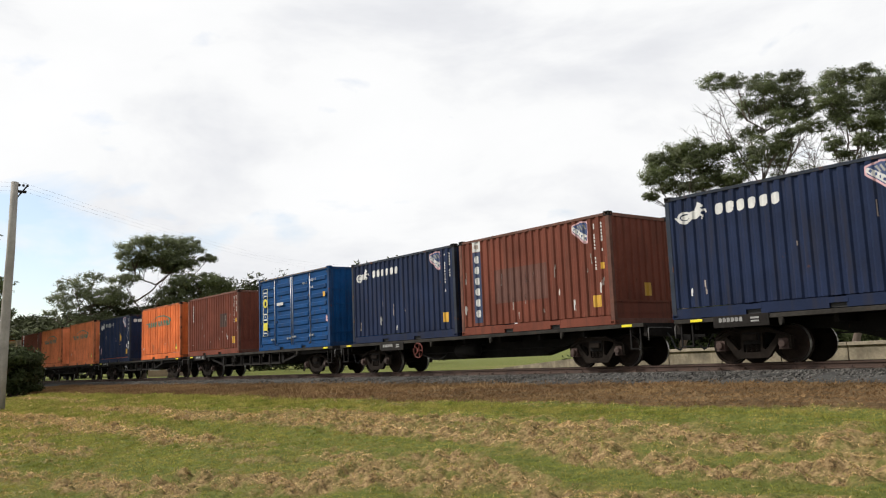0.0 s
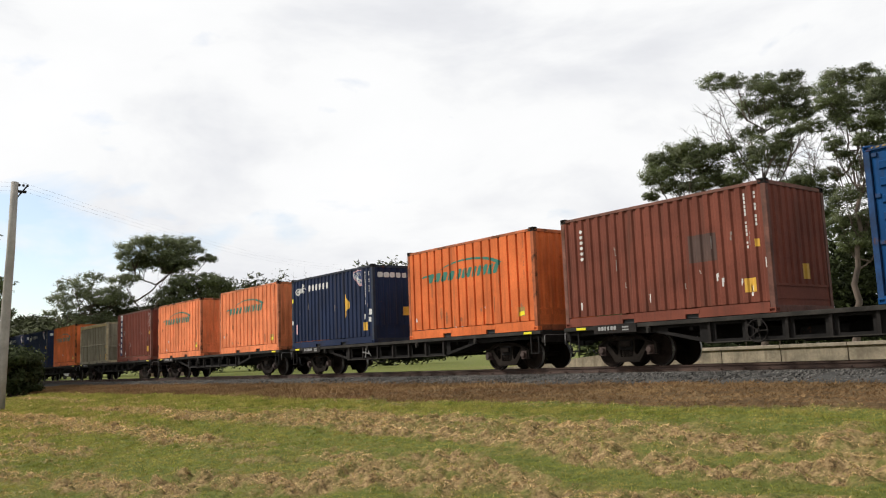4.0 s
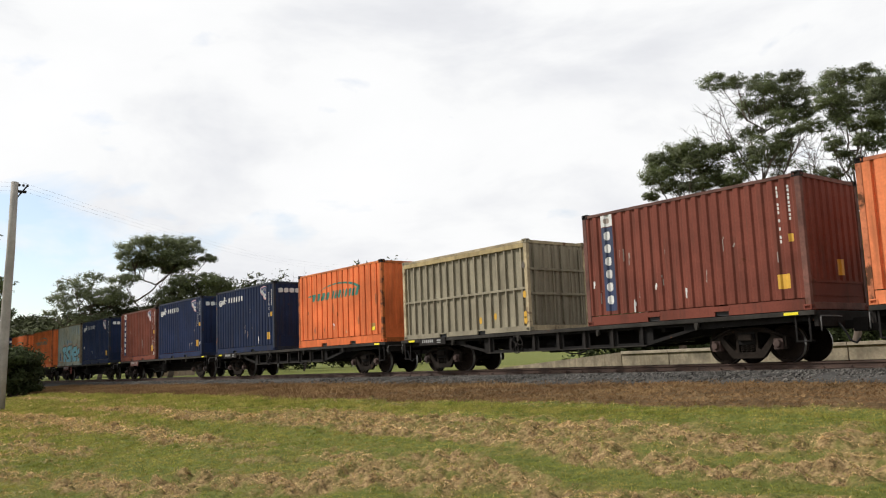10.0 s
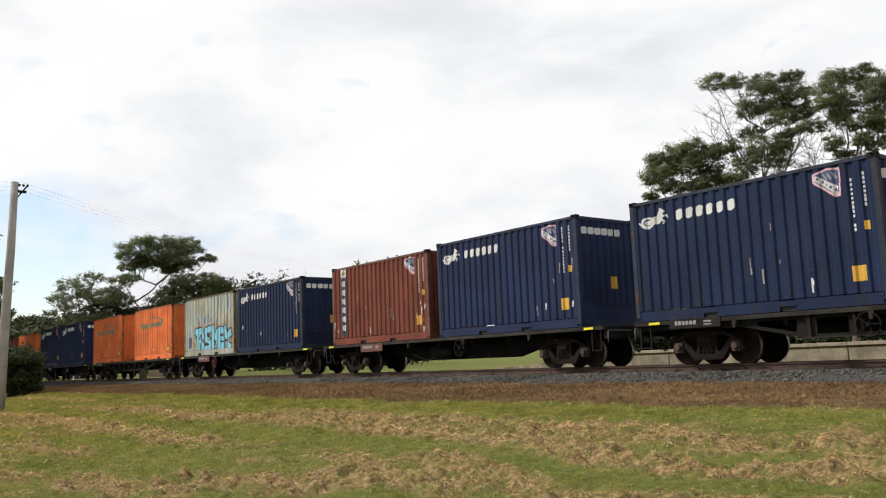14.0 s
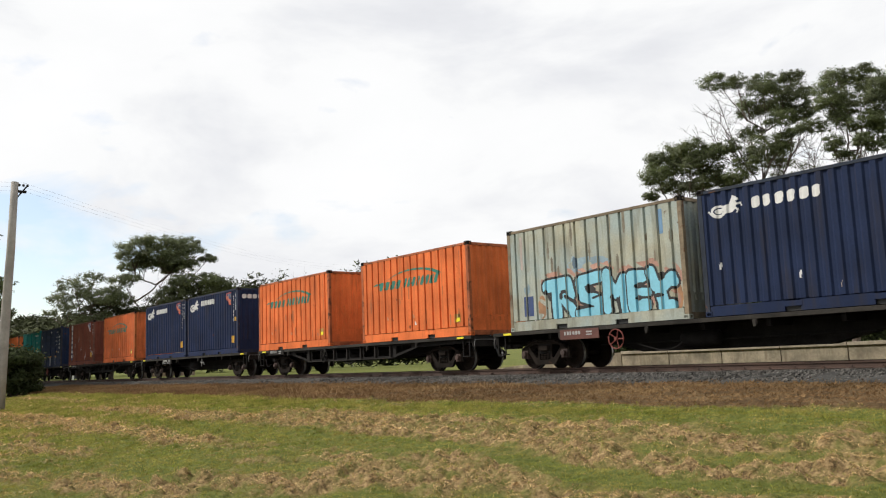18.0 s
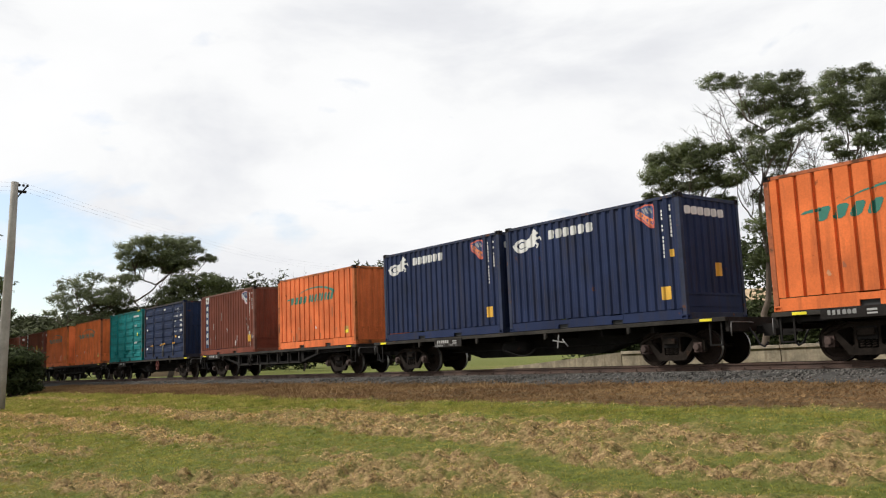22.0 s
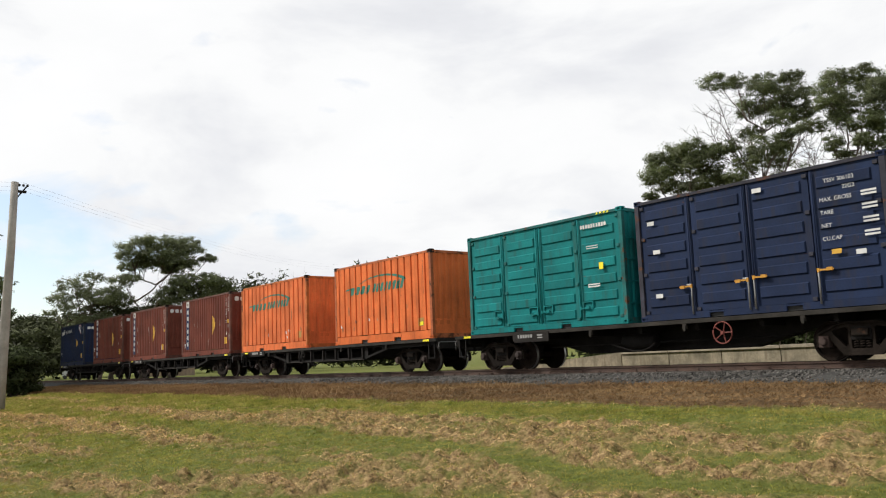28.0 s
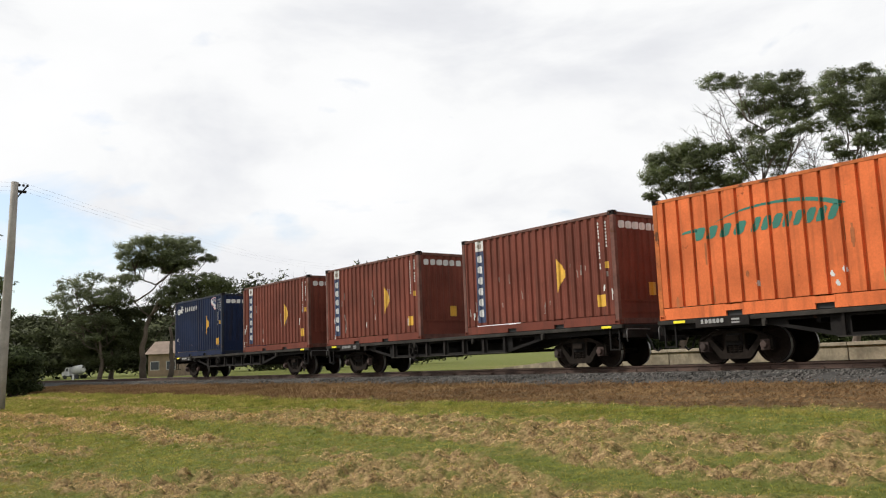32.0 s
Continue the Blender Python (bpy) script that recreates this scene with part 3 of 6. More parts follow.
def leaves(clumps, per, size, seed, depth=1.0, flatten=0.55):
    """Leaf sprays: puffs inside flattened clumps (u, w, ru, rw), each of many small leaves."""
    r = np.random.default_rng(seed)
    out, ways = [], []
    for u, w, ru, rw, dep in clumps:
        puffs = 46
        ru, rw = ru * 1.18, rw * 1.22
        n = int(per * 1.25 * (ru * rw) ** 0.8)
        th, q = r.uniform(0, 6.283, puffs), np.sqrt(r.random(puffs))
        c = np.stack([u + ru * q * np.cos(th) * 0.85, dep + ru * q * np.sin(th) * 0.85, w + rw * (1 - q ** 2) * r.uniform(-0.7, 0.9, puffs) + r.normal(0, rw * 0.2, puffs)], -1)
        pr = r.uniform(0.24, 0.60, puffs) * (ru * rw) ** 0.5
        k = (puffs * r.random(n) ** 1.35).astype(int)
        d = r.normal(0, 1, (n, 3))
        d /= np.linalg.norm(d, axis=1)[:, None]
        d *= (r.random(n) ** 0.85)[:, None]
        d[:, 2] *= flatten
        q = c[k] + d * pr[k][:, None]
        out.append(q)
        from_mid = (q - np.array([u, dep, w - 0.2 * rw])) / np.array([ru, ru, rw])
        way = 0.75 * d + 0.55 * from_mid
        ways.append(way / (np.linalg.norm(way, axis=1)[:, None] + 1e-6))
    p = np.concatenate(out)
    n = len(p)
    a = r.normal(0, 1, (n, 3))
    a[:, 2] = a[:, 2] * 0.6 - 0.4
    a /= np.linalg.norm(a, axis=1)[:, None]
    b = np.cross(a, r.normal(0, 1, (n, 3)))
    b /= np.linalg.norm(b, axis=1)[:, None]
    s = r.uniform(0.6, 1.3, n)[:, None] * size
    out = np.concatenate(ways)
    n0 = np.cross(a, b)
    b = b * np.where((n0 * out).sum(1) > 0, -1.0, 1.0)[:, None]
    nrm = 0.45 * np.cross(b, a) + out + np.array([0, 0, 0.15])
    nrm /= np.linalg.norm(nrm, axis=1)[:, None]
    v = np.stack([p - a * s, p + b * s * 0.30, p + a * s, p - b * s * 0.30], 1).reshape(-1, 3)
    return v, np.arange(4 * n).reshape(-1, 4), np.repeat(nrm, 4, axis=0)


def leaf_mesh(name, v, f, nrm, leaf):
    """Leaves shaded by the clump that they sit on."""
    me = from_arrays(name, v, f, leaf)
    me.attributes.new("custom_normal", "FLOAT_VECTOR", "POINT").data.foreach_set("vector", nrm.astype(np.float32).ravel())
    return me


def limb(bm, a, b, r0, r1, rnd, wiggle=0.12, sides=6, steps=6):
    a, b = Vector(a), Vector(b)
    ln = (b - a).length
    pts, rad = [], []
    bend = Vector((rnd.uniform(-1, 1), rnd.uniform(-1, 1), rnd.uniform(-0.6, 0.1))) * ln * wiggle
    for i in range(steps + 1):
        t = i / steps
        j = Vector((rnd.uniform(-1, 1), rnd.uniform(-1, 1), rnd.uniform(-1, 1))) * ln * 0.02 * (0 < i < steps)
        pts.append(a.lerp(b, t) + bend * math.sin(t * math.pi) + j)
        rad.append(r0 + (r1 - r0) * t)
    tube(bm, pts, rad, sides)
    return pts


def tree(label, base, height, trunk_r, fork, clumps, per, size, seed, leaf=LEAF, bark=BARK, lean=(0, 0), twigs=0, bare=()):
    """A eucalypt: trunk forks at a height, limbs run to leaf clumps (u, w, ru, rw)."""
    rnd = random.Random(seed)
    root = tagged(new("tree"), label, "tree", group="trees by the railway")
    root.matrix_world = px_frame(base)
    reach, eye = math.hypot(base[0], base[1]), 1.55 - base[2]
    cl = []
    for u, w, ru, rw in clumps:
        dep = rnd.uniform(-1, 1) * 0.12 * height
        k = 1 + dep / reach
        cl.append((u * k, eye + (w - eye) * k, ru, rw, dep))
    bm = bmesh.new()
    top = Vector((lean[0], lean[1], fork))
    spine = limb(bm, (0, 0, -0.3), top, trunk_r, trunk_r * 0.42, rnd, 0.06, 9, 10)
    part("trunk", bm, bark, root)
    bm = bmesh.new()
    knees = []
    for u, w, ru, rw, dep in sorted(cl, key=lambda c: c[1]):
        end = Vector((u, dep, w - rw * 0.2))
        low = [q for q in knees if q.z < w - 0.5]
        start = min(low, key=lambda q: (q - end).length) if low and rnd.random() < 0.7 else spine[-1] if w > fork else spine[rnd.randint(4, 7)]
        knee = start.lerp(end, rnd.uniform(0.4, 0.6)) + Vector((0, 0, -0.06 * height * rnd.random()))
        r0 = trunk_r * rnd.uniform(0.16, 0.30)
        knees.append(knee)
        limb(bm, start, knee, r0, r0 * 0.7, rnd, 0.08)
        limb(bm, knee, end, r0 * 0.7, r0 * 0.25, rnd, 0.1)
        for _ in range(6):
            limb(bm, knee.lerp(end, rnd.uniform(0.2, 0.9)), (u + rnd.uniform(-1, 1) * ru * 0.8, dep + rnd.uniform(-1, 1) * ru * 0.8, w + rnd.uniform(-0.6, 0.6) * rw), r0 * 0.28, r0 * 0.07, rnd, 0.1, 5, 4)
    for (u0, w0), (u1, w1) in bare:
        pts = limb(bm, (u0, 0.3, w0), (u1, -0.5, w1), trunk_r * 0.13, trunk_r * 0.04, rnd, 0.1, 5)
        for _ in range(twigs):
            q = pts[rnd.randint(1, 5)]
            e = q + Vector((rnd.uniform(-1.0, 0.5), rnd.uniform(-0.6, 0.6), rnd.uniform(-0.1, 1.0))) * height * 0.07
            tw = limb(bm, q, e, trunk_r * 0.07, trunk_r * 0.02, rnd, 0.15, 4, 3)
            for _ in range(3):
                limb(bm, tw[2], tw[2] + Vector((rnd.uniform(-1, 0.6), rnd.uniform(-0.5, 0.5), rnd.uniform(0, 1))) * height * 0.035, trunk_r * 0.035, trunk_r * 0.012, rnd, 0.1, 3, 2)
    part("branchwork", bm, bark, root)
    part("crown", leaf_mesh("crown", *leaves(cl, per, size, seed), leaf), leaf, root, "open uneven crown of small dark leaves")
    return root


# beyond the platform
tree("tall eucalypt with flat leaf clumps and dead bare twigs", (-23.4, 38, 0.98), 15, 0.19, 7.8,
     [(-0.9, 14.3, 0.92, 0.42), (0.0, 14.2, 0.6, 0.33), (1.6, 14.0, 1.05, 0.5), (2.6, 14.1, 0.58, 0.32), (1.2, 13.6, 0.83, 0.39), (0.6, 12.7, 0.83, 0.75), (1.7, 12.7, 1.05, 0.78), (2.8, 13.1, 0.86, 0.78),
      (3.1, 12.2, 0.68, 0.58), (2.0, 12.0, 0.81, 0.52), (3.3, 11.4, 0.85, 0.36), (2.4, 11.2, 0.57, 0.32), (0.5, 11.4, 0.6, 0.40), (1.2, 10.5, 0.93, 0.70), (1.6, 9.8, 0.7, 0.6), (0.3, 9.9, 0.8, 0.5),
      (-0.5, 10.8, 0.55, 0.42), (-0.4, 9.3, 0.6, 0.45), (1.9, 10.6, 0.58, 0.51), (0.9, 8.2, 0.9, 0.5), (2.3, 8.6, 0.7, 0.45), (2.6, 5.6, 0.6, 0.4), (0.6, 6.8, 0.8, 0.5), (1.6, 6.0, 0.7, 0.5), (0.8, 5.0, 0.9, 0.5), (2.9, 8.8, 0.8, 0.6), (3.5, 8.2, 0.7, 0.6), (3.3, 7.2, 0.7, 0.6), (2.2, 7.5, 0.6, 0.45)],
     5200, 0.054, 21, lean=(0.6, 0), twigs=14, bare=[((0.2, 9.3), (-1.3, 13.9)), ((0.3, 9.6), (-0.9, 12.7)), ((0.2, 9.8), (-2.1, 13.2)), ((0.2, 9.4), (-2.3, 11.9)), ((0.3, 10.0), (0.0, 14.2)), ((0.3, 9.0), (-1.7, 12.6)), ((1.0, 0.1), (1.9, 8.6)), ((-0.5, 0.1), (-0.4, 8.4)), ((1.9, 0.1), (3.2, 8.6)), ((3.2, 8.4), (2.8, 10.7)), ((3.2, 8.6), (3.8, 10.9)), ((3.2, 8.6), (3.3, 11.2)), ((1.4, 8.2), (2.4, 11.0))])
tree("shorter dense dark green eucalypt", (-26.6, 36, 0.98), 11, 0.22, 6.0,
     [(0.0, 10.6, 0.95, 0.62), (1.2, 10.9, 0.87, 0.48), (-0.5, 9.7, 0.76, 0.62), (0.7, 10.0, 1.1, 0.75), (1.9, 10.3, 0.99, 0.75), (2.2, 9.3, 0.74, 0.6), (1.3, 9.0, 0.8, 0.45), (2.5, 10.8, 0.55, 0.36),
      (0.1, 9.1, 0.8, 0.35), (-0.9, 8.7, 0.38, 0.27), (3.1, 9.1, 0.48, 0.39), (2.6, 8.2, 0.6, 0.35)], 7600, 0.056, 22, lean=(0.8, 0), twigs=5, bare=[((1.0, 7.2), (2.4, 8.8)), ((1.0, 7.4), (0.2, 8.8))])
tree("tall eucalypt with a thinning lower crown", (-18.6, 38, 0.98), 14, 0.19, 7.4,
     [(0.3, 12.8, 0.78, 0.54), (1.3, 13.0, 0.81, 0.36), (1.7, 12.4, 0.71, 0.47), (-0.1, 12.0, 0.63, 0.72), (0.7, 11.6, 0.92, 0.71), (1.7, 11.5, 0.7, 0.7), (2.1, 12.1, 0.6, 0.59), (1.3, 10.7, 0.68, 0.5),
      (0.2, 11.1, 0.42, 0.48), (1.8, 10.5, 0.5, 0.5), (-0.1, 9.9, 0.42, 0.40), (0.3, 9.3, 0.40, 0.3), (1.1, 9.9, 0.40, 0.4), (1.5, 9.6, 0.40, 0.3), (2.8, 12.4, 0.9, 0.7), (3.0, 11.0, 0.8, 0.6), (2.6, 9.6, 0.8, 0.5),
      (-0.3, 8.4, 0.5, 0.4), (0.9, 8.7, 0.55, 0.4), (0.2, 7.3, 0.6, 0.5), (1.3, 7.6, 0.6, 0.5), (-0.2, 6.2, 0.7, 0.6), (0.9, 6.3, 0.7, 0.5), (0.3, 5.2, 0.7, 0.5), (1.6, 5.4, 0.8, 0.6)],
     6200, 0.054, 23, lean=(0.8, 0), twigs=7, bare=[((0.1, 7.6), (-0.2, 9.9)), ((0.4, 7.8), (0.2, 11.1)), ((0.7, 7.8), (1.1, 10.6)), ((0.9, 8.0), (0.6, 10.4)), ((0.8, 7.6), (1.6, 10.2))])
# left of the line, a hundred metres off
tree("tall umbrella-crowned eucalypt with pale bare trunks", (-98.3, 33, 1.22), 16, 0.42, 6.8,
     [(1.2, 15.6, 2.1, 0.75), (-0.6, 14.8, 2.2, 0.9), (2.8, 15.0, 2.3, 1.0), (4.4, 15.4, 1.5, 0.8), (-1.5, 13.9, 1.5, 0.8), (1.6, 14.0, 2.2, 1.0), (3.8, 13.5, 1.8, 1.1), (-0.6, 12.9, 1.3, 0.6),
      (5.3, 14.8, 1.3, 1.0), (3.1, 12.2, 1.4, 0.6), (7.1, 13.6, 1.0, 0.6), (-2.1, 11.2, 1.8, 0.7), (0.4, 13.0, 1.7, 0.8), (2.4, 12.9, 1.6, 0.8), (4.9, 13.0, 1.3, 0.7), (-1.9, 12.6, 1.1, 0.6)],
     1500, 0.13, 31, leaf=LEAF_FAR, lean=(0.6, 0), twigs=0, bare=[((0.6, 6.0), (4.4, 12.5)), ((0.3, 3.0), (3.2, 9.0))])
tree("broad flat-topped dark eucalypt", (-95.4, 35, 1.22), 11, 0.32, 5.5,
     [(2.7, 10.8, 2.8, 0.9), (4.9, 10.4, 1.9, 0.9), (0.9, 9.8, 1.8, 1.0), (3.3, 9.5, 2.8, 0.9), (-0.3, 8.9, 1.5, 1.1), (5.8, 9.9, 1.3, 0.8), (1.5, 8.4, 1.5, 0.6), (4.6, 9.0, 1.6, 0.7)], 1300, 0.14, 32, leaf=LEAF_FAR, bark=DARK_BARK)
tree("slender eucalypt with pale branches and light foliage", (-101.6, 29, 1.22), 12, 0.28, 4.8,
     [(-2.7, 10.6, 2.0, 0.9), (-4.1, 9.0, 1.4, 1.1), (-0.6, 11.5, 1.2, 0.65), (-3.2, 8.0, 1.4, 0.7), (1.2, 9.9, 1.8, 0.9), (-5.2, 7.4, 0.7, 0.6), (-1.5, 9.6, 1.4, 0.9), (0.0, 9.0, 1.8, 1.0), (2.1, 8.9, 1.8, 1.0), (-1.8, 6.8, 1.7, 0.8), (0.6, 6.6, 1.8, 0.9), (-2.8, 5.6, 1.2, 0.6), (2.0, 5.2, 1.2, 0.7), (-0.6, 4.6, 1.0, 0.5)], 750, 0.14, 33, bark=BARK, leaf=LEAF_FAR)
tree("dark spreading low-branched eucalypt", (-103.6, 31, 1.22), 9, 0.32, 3.6,
     [(-0.7, 8.2, 2.1, 1.2), (1.5, 7.5, 2.5, 1.2), (-2.2, 6.2, 1.8, 1.2), (0.6, 5.5, 2.8, 1.3), (-1.6, 3.6, 1.8, 1.3), (2.1, 4.1, 2.2, 1.3), (-3.1, 3.0, 1.8, 1.2), (4.9, 8.1, 1.9, 1.2), (0.0, 2.2, 2.4, 1.1), (-4.6, 3.7, 1.5, 1.2)], 1400, 0.15, 34, leaf=LEAF_WOOD, bark=DARK_BARK)
# the first four stand out of view, added to shade the train's far left
for base, k, sd in (((-70.5, 8.4, 0.6), 1.38, 35), ((-76.5, 9.4, 0.65), 1.38, 37), ((-83.0, 10.4, 0.7), 1.38, 38), ((-66.0, 7.6, 0.55), 1.38, 39), ((-89.0, 14.0, 0.85), 0.88, 40)):
    tree("tall dense dark tree in a mostly unseen row added to shade the train", base, 13 * k, 0.32, 5.5 * k,
         [(u, w * k, ru, rw * k) for u, w, ru, rw in ((0.0, 11.6, 2.0, 1.2), (1.4, 10.4, 1.8, 1.3), (-1.5, 10.2, 1.9, 1.3), (0.2, 8.8, 2.4, 1.3), (-1.8, 7.6, 1.8, 1.1), (1.7, 7.8, 1.8, 1.1), (0.0, 6.4, 2.2, 1.1), (-1.6, 5.2, 1.8, 1.0), (1.6, 5.4, 1.8, 1.0), (0.0, 4.2, 2.0, 1.0))],
         420, 0.26, sd, bark=DARK_BARK)
tree("thin leafless tree far beyond the train", (-100.9, 55.1, 1.2), 13.5, 0.14, 9.5,
     [(0.3, 10.2, 0.8, 0.3)], 300, 0.15, 36, twigs=8, bare=[((0.1, 9.0), (-1.2, 13.0)), ((0.1, 9.0), (0.2, 13.8)), ((0.1, 9.0), (1.3, 12.8))])


def woods(name, label, spots, per, size, seed, leaf):
    """Far woods: overlapping crowns on short stems, as one object."""
    rnd = random.Random(seed)
    vs, fs, ns, n = [], [], [], 0
    for (x, y, z, w, h) in spots:
        m = px_frame((x, y, z))
        cl = [(rnd.uniform(-w, w) * 0.5, h * rnd.uniform(0.15, 0.95), w * rnd.uniform(0.25, 0.45), h * rnd.uniform(0.10, 0.2), rnd.uniform(-2, 2)) for _ in range(9)]
        v, f, nr = leaves(cl, per, size, rnd.randint(0, 9999), flatten=0.8)
        turn = np.array(m.to_3x3()).T
        v = np.asarray(v) @ turn + np.array(m.translation)
        vs.append(v), fs.append(f + n), ns.append(nr @ turn)
        n += len(v)
    return tagged(new(name, leaf_mesh(name, np.concatenate(vs), np.concatenate(fs), np.concatenate(ns), leaf)), label, "woods", kind="stuff")


rw = random.Random(5)
woods("woodland", "dark wooded hillside far beyond the track", [(d * math.sin(a), d * math.cos(a), 1.3, 13, h) for a, d, h in
      [(radians(-80 + 0.85 * k + rw.uniform(-0.3, 0.3)), rw.uniform(176, 215), rw.uniform(8.5, 13.0)) for k in range(34)]], 30, 0.74, 41, LEAF_WOOD)
woods("woodland", "dark wooded rise on the horizon", [(d * math.sin(a), d * math.cos(a), 3.0, 22, h) for a, d, h in
      [(radians(-80 + 1.4 * k + rw.uniform(-0.3, 0.3)), rw.uniform(260, 300), rw.uniform(14, 18)) for k in range(12)]], 32, 0.85, 44, LEAF_WOOD)
# separate crowns that show over the train
woods("woodland", "line of trees showing over the train", [(118 * math.sin(radians(a)), 118 * math.cos(radians(a)), 1.2, w, h) for a, w, h in
      ((-66.3, 5, 11.6), (-65.0, 6, 11.0), (-63.7, 4, 12.4), (-62.7, 6, 12.9), (-61.4, 6, 12.8), (-60.2, 5, 10.8), (-58.9, 4, 10.6), (-57.8, 3.4, 13.2), (-56.2, 4.4, 14.0), (-55.0, 4.4, 13.6), (-53.8, 5, 11.5))], 95, 0.29, 42, LEAF_WOOD)
woods("woodland", "shrubs and low trees behind the platform", [(d * math.sin(a), d * math.cos(a), 1.0, 6, rw.uniform(3.0, 3.9) if a < radians(-29) else rw.uniform(5.5, 8.0)) for a, d in
      [(radians(-41 + 1.5 * k), rw.uniform(46, 56)) for k in range(15)]], 175, 0.22, 43, LEAF_BUSH)


def bush(label, base, w, h, seed, n=9):
    rnd = random.Random(seed)
    root = tagged(new("bush"), label, "bush")
    root.matrix_world = px_frame(base)
    cl = [(rnd.uniform(-1, 1) * w * 0.4, h * rnd.uniform(0.12, 0.82), w * rnd.uniform(0.2, 0.3), h * rnd.uniform(0.13, 0.2), rnd.uniform(-1, 1) * w * 0.3) for _ in range(n)]
    bm = bmesh.new()
    for u, hh, *_, dep in cl:
        limb(bm, (u * 0.2, dep * 0.2, -0.1), (u, dep, hh), 0.05, 0.015, rnd, 0.1, 5, 4)
    part("stemwork", bm, DARK_BARK, root)
    part("foliage", leaf_mesh("foliage", *leaves(cl, 1700, 0.115, seed, flatten=0.85), LEAF_BUSH), LEAF_BUSH, root)
    return root


bush("dense dark green bush beside the track", (-51.0, 8.9, 0.52), 4.2, 2.9, 51, 18)
bush("dense dark green bush beside the track", (-52.4, 9.9, 0.60), 3.2, 2.5, 52, 14)
bush("low dark green bush beside the track", (-50.3, 10.1, 0.60), 1.9, 1.4, 53, 8)

# ---- power pole ----
CABLE = surface("weathered aluminium cable", (0.30, 0.30, 0.31), 0.6, bump=0)
pole = tagged(new("power_pole"), "weathered leaning timber power pole with a short steel bracket", "power pole")
pole.matrix_world = px_frame((-34.73, 6.42, 0.35)) @ pose(0, 0, 0, 0, 2.0, 0)
bm = bmesh.new()
tube(bm, [(0, 0, -0.5), (0, 0, 2), (0, 0, 4), (0.02, 0, 6), (0, 0, 8.60)], [0.195, 0.180, 0.165, 0.150, 0.130], 14)
part("pole_shaft", bm, TIMBER, pole)
part("bracket", box(0.10, 0.42, -0.04, 0.04, 8.2, 8.3, bevel=0.01), FRAME_IRON, pole, "dark steel bracket")
part("bracket_arm", tube(bmesh.new(), [(0.1, 0, 8.0), (0.42, 0, 8.47)], 0.03, 6), FRAME_IRON, pole)
for k in range(3):
    part("insulator", lathe_y(bmesh.new(), [(-0.05, 0.02), (-0.03, 0.05), (0.0, 0.03), (0.03, 0.05), (0.06, 0.02)], 10, cx=0.16 + 0.14 * k, cz=8.5), BLACK, pole)
top = pole.matrix_world @ Vector((0.3, 0, 8.55))
for k in range(3):
    wire = tagged(new("power_line"), "thin overhead power line sagging between poles", "wire", group="overhead wires")
    for s, end in (("span", Vector((-92.6, 59.3, 14.6))), ("span", Vector((-38, -60, 9.5)))):
        a = top + Vector((0, 0, 0.05 - 0.16 * k))
        b2 = end + Vector((0, 0, -0.3 * k))
        pts = [a.lerp(b2, t / 16) + Vector((0, 0, -1.1 * 4 * (t / 16) * (1 - t / 16))) for t in range(17)]
        part(s, tube(bmesh.new(), pts, 0.0022, 4, cap=False), CABLE, wire)


# ---- houses and a lorry in the distance ----
CREAM = surface("cream render", (0.62, 0.57, 0.47), 0.9, bump=0.1)
BRICK = surface("tan brick", (0.33, 0.24, 0.16), 0.9, grain=30, bump=0.2)
TAN_ROOF = surface("sun-bleached tan roof tile", (0.46, 0.33, 0.20), 0.85, grain=20, bump=0.3)
DULL_ROOF = surface("weathered brown roof tile", (0.22, 0.16, 0.12), 0.85, grain=20, bump=0.3)
PANE = surface("dark window glass", (0.03, 0.035, 0.04), 0.1, bump=0)


def house(label, base, w, d, h, rise, wall, roof, windows, turn=0.0):
    root = tagged(new("house"), label, "house")
    root.matrix_world = px_frame(base) @ pose(0, 0, 0, 0, 0, turn)
    part("wall", box(-w / 2, w / 2, 0, d, -0.5, h), wall, root)
    part("roof", extrude_poly(bmesh.new(), [(-0.5, h), (d + 0.5, h), (d / 2, h + rise)], "x", -w / 2 - 0.4, w / 2 + 0.4), roof, root)
    for x, z, ww, hh in windows:
        win = part("window", box(x - ww / 2 - 0.08, x + ww / 2 + 0.08, -0.05, 0.02, z - 0.08, z + hh + 0.08), WHITE, root)
        part("pane", box(x - ww / 2, x + ww / 2, -0.07, -0.052, z, z + hh), PANE, win)
    return root


house("tan brick house with a pale roof among the trees", (-120.5, 43.2, 1.0), 4.4, 6, 3.2, 1.9, BRICK, DULL_ROOF, [(-1.2, 1.0, 1.2, 1.1), (1.2, 1.0, 1.2, 1.1)], -25)
house("cream house with a tan tiled roof behind the trees", (-40.5, 65.0, 1.2), 9, 8, 4.2, 1.6, CREAM, TAN_ROOF, [(-2.5, 3.2, 1.4, 1.2), (2.5, 3.2, 1.4, 1.2), (-2.5, 0.9, 1.6, 1.3), (2.5, 0.9, 1.6, 1.3)], -8)

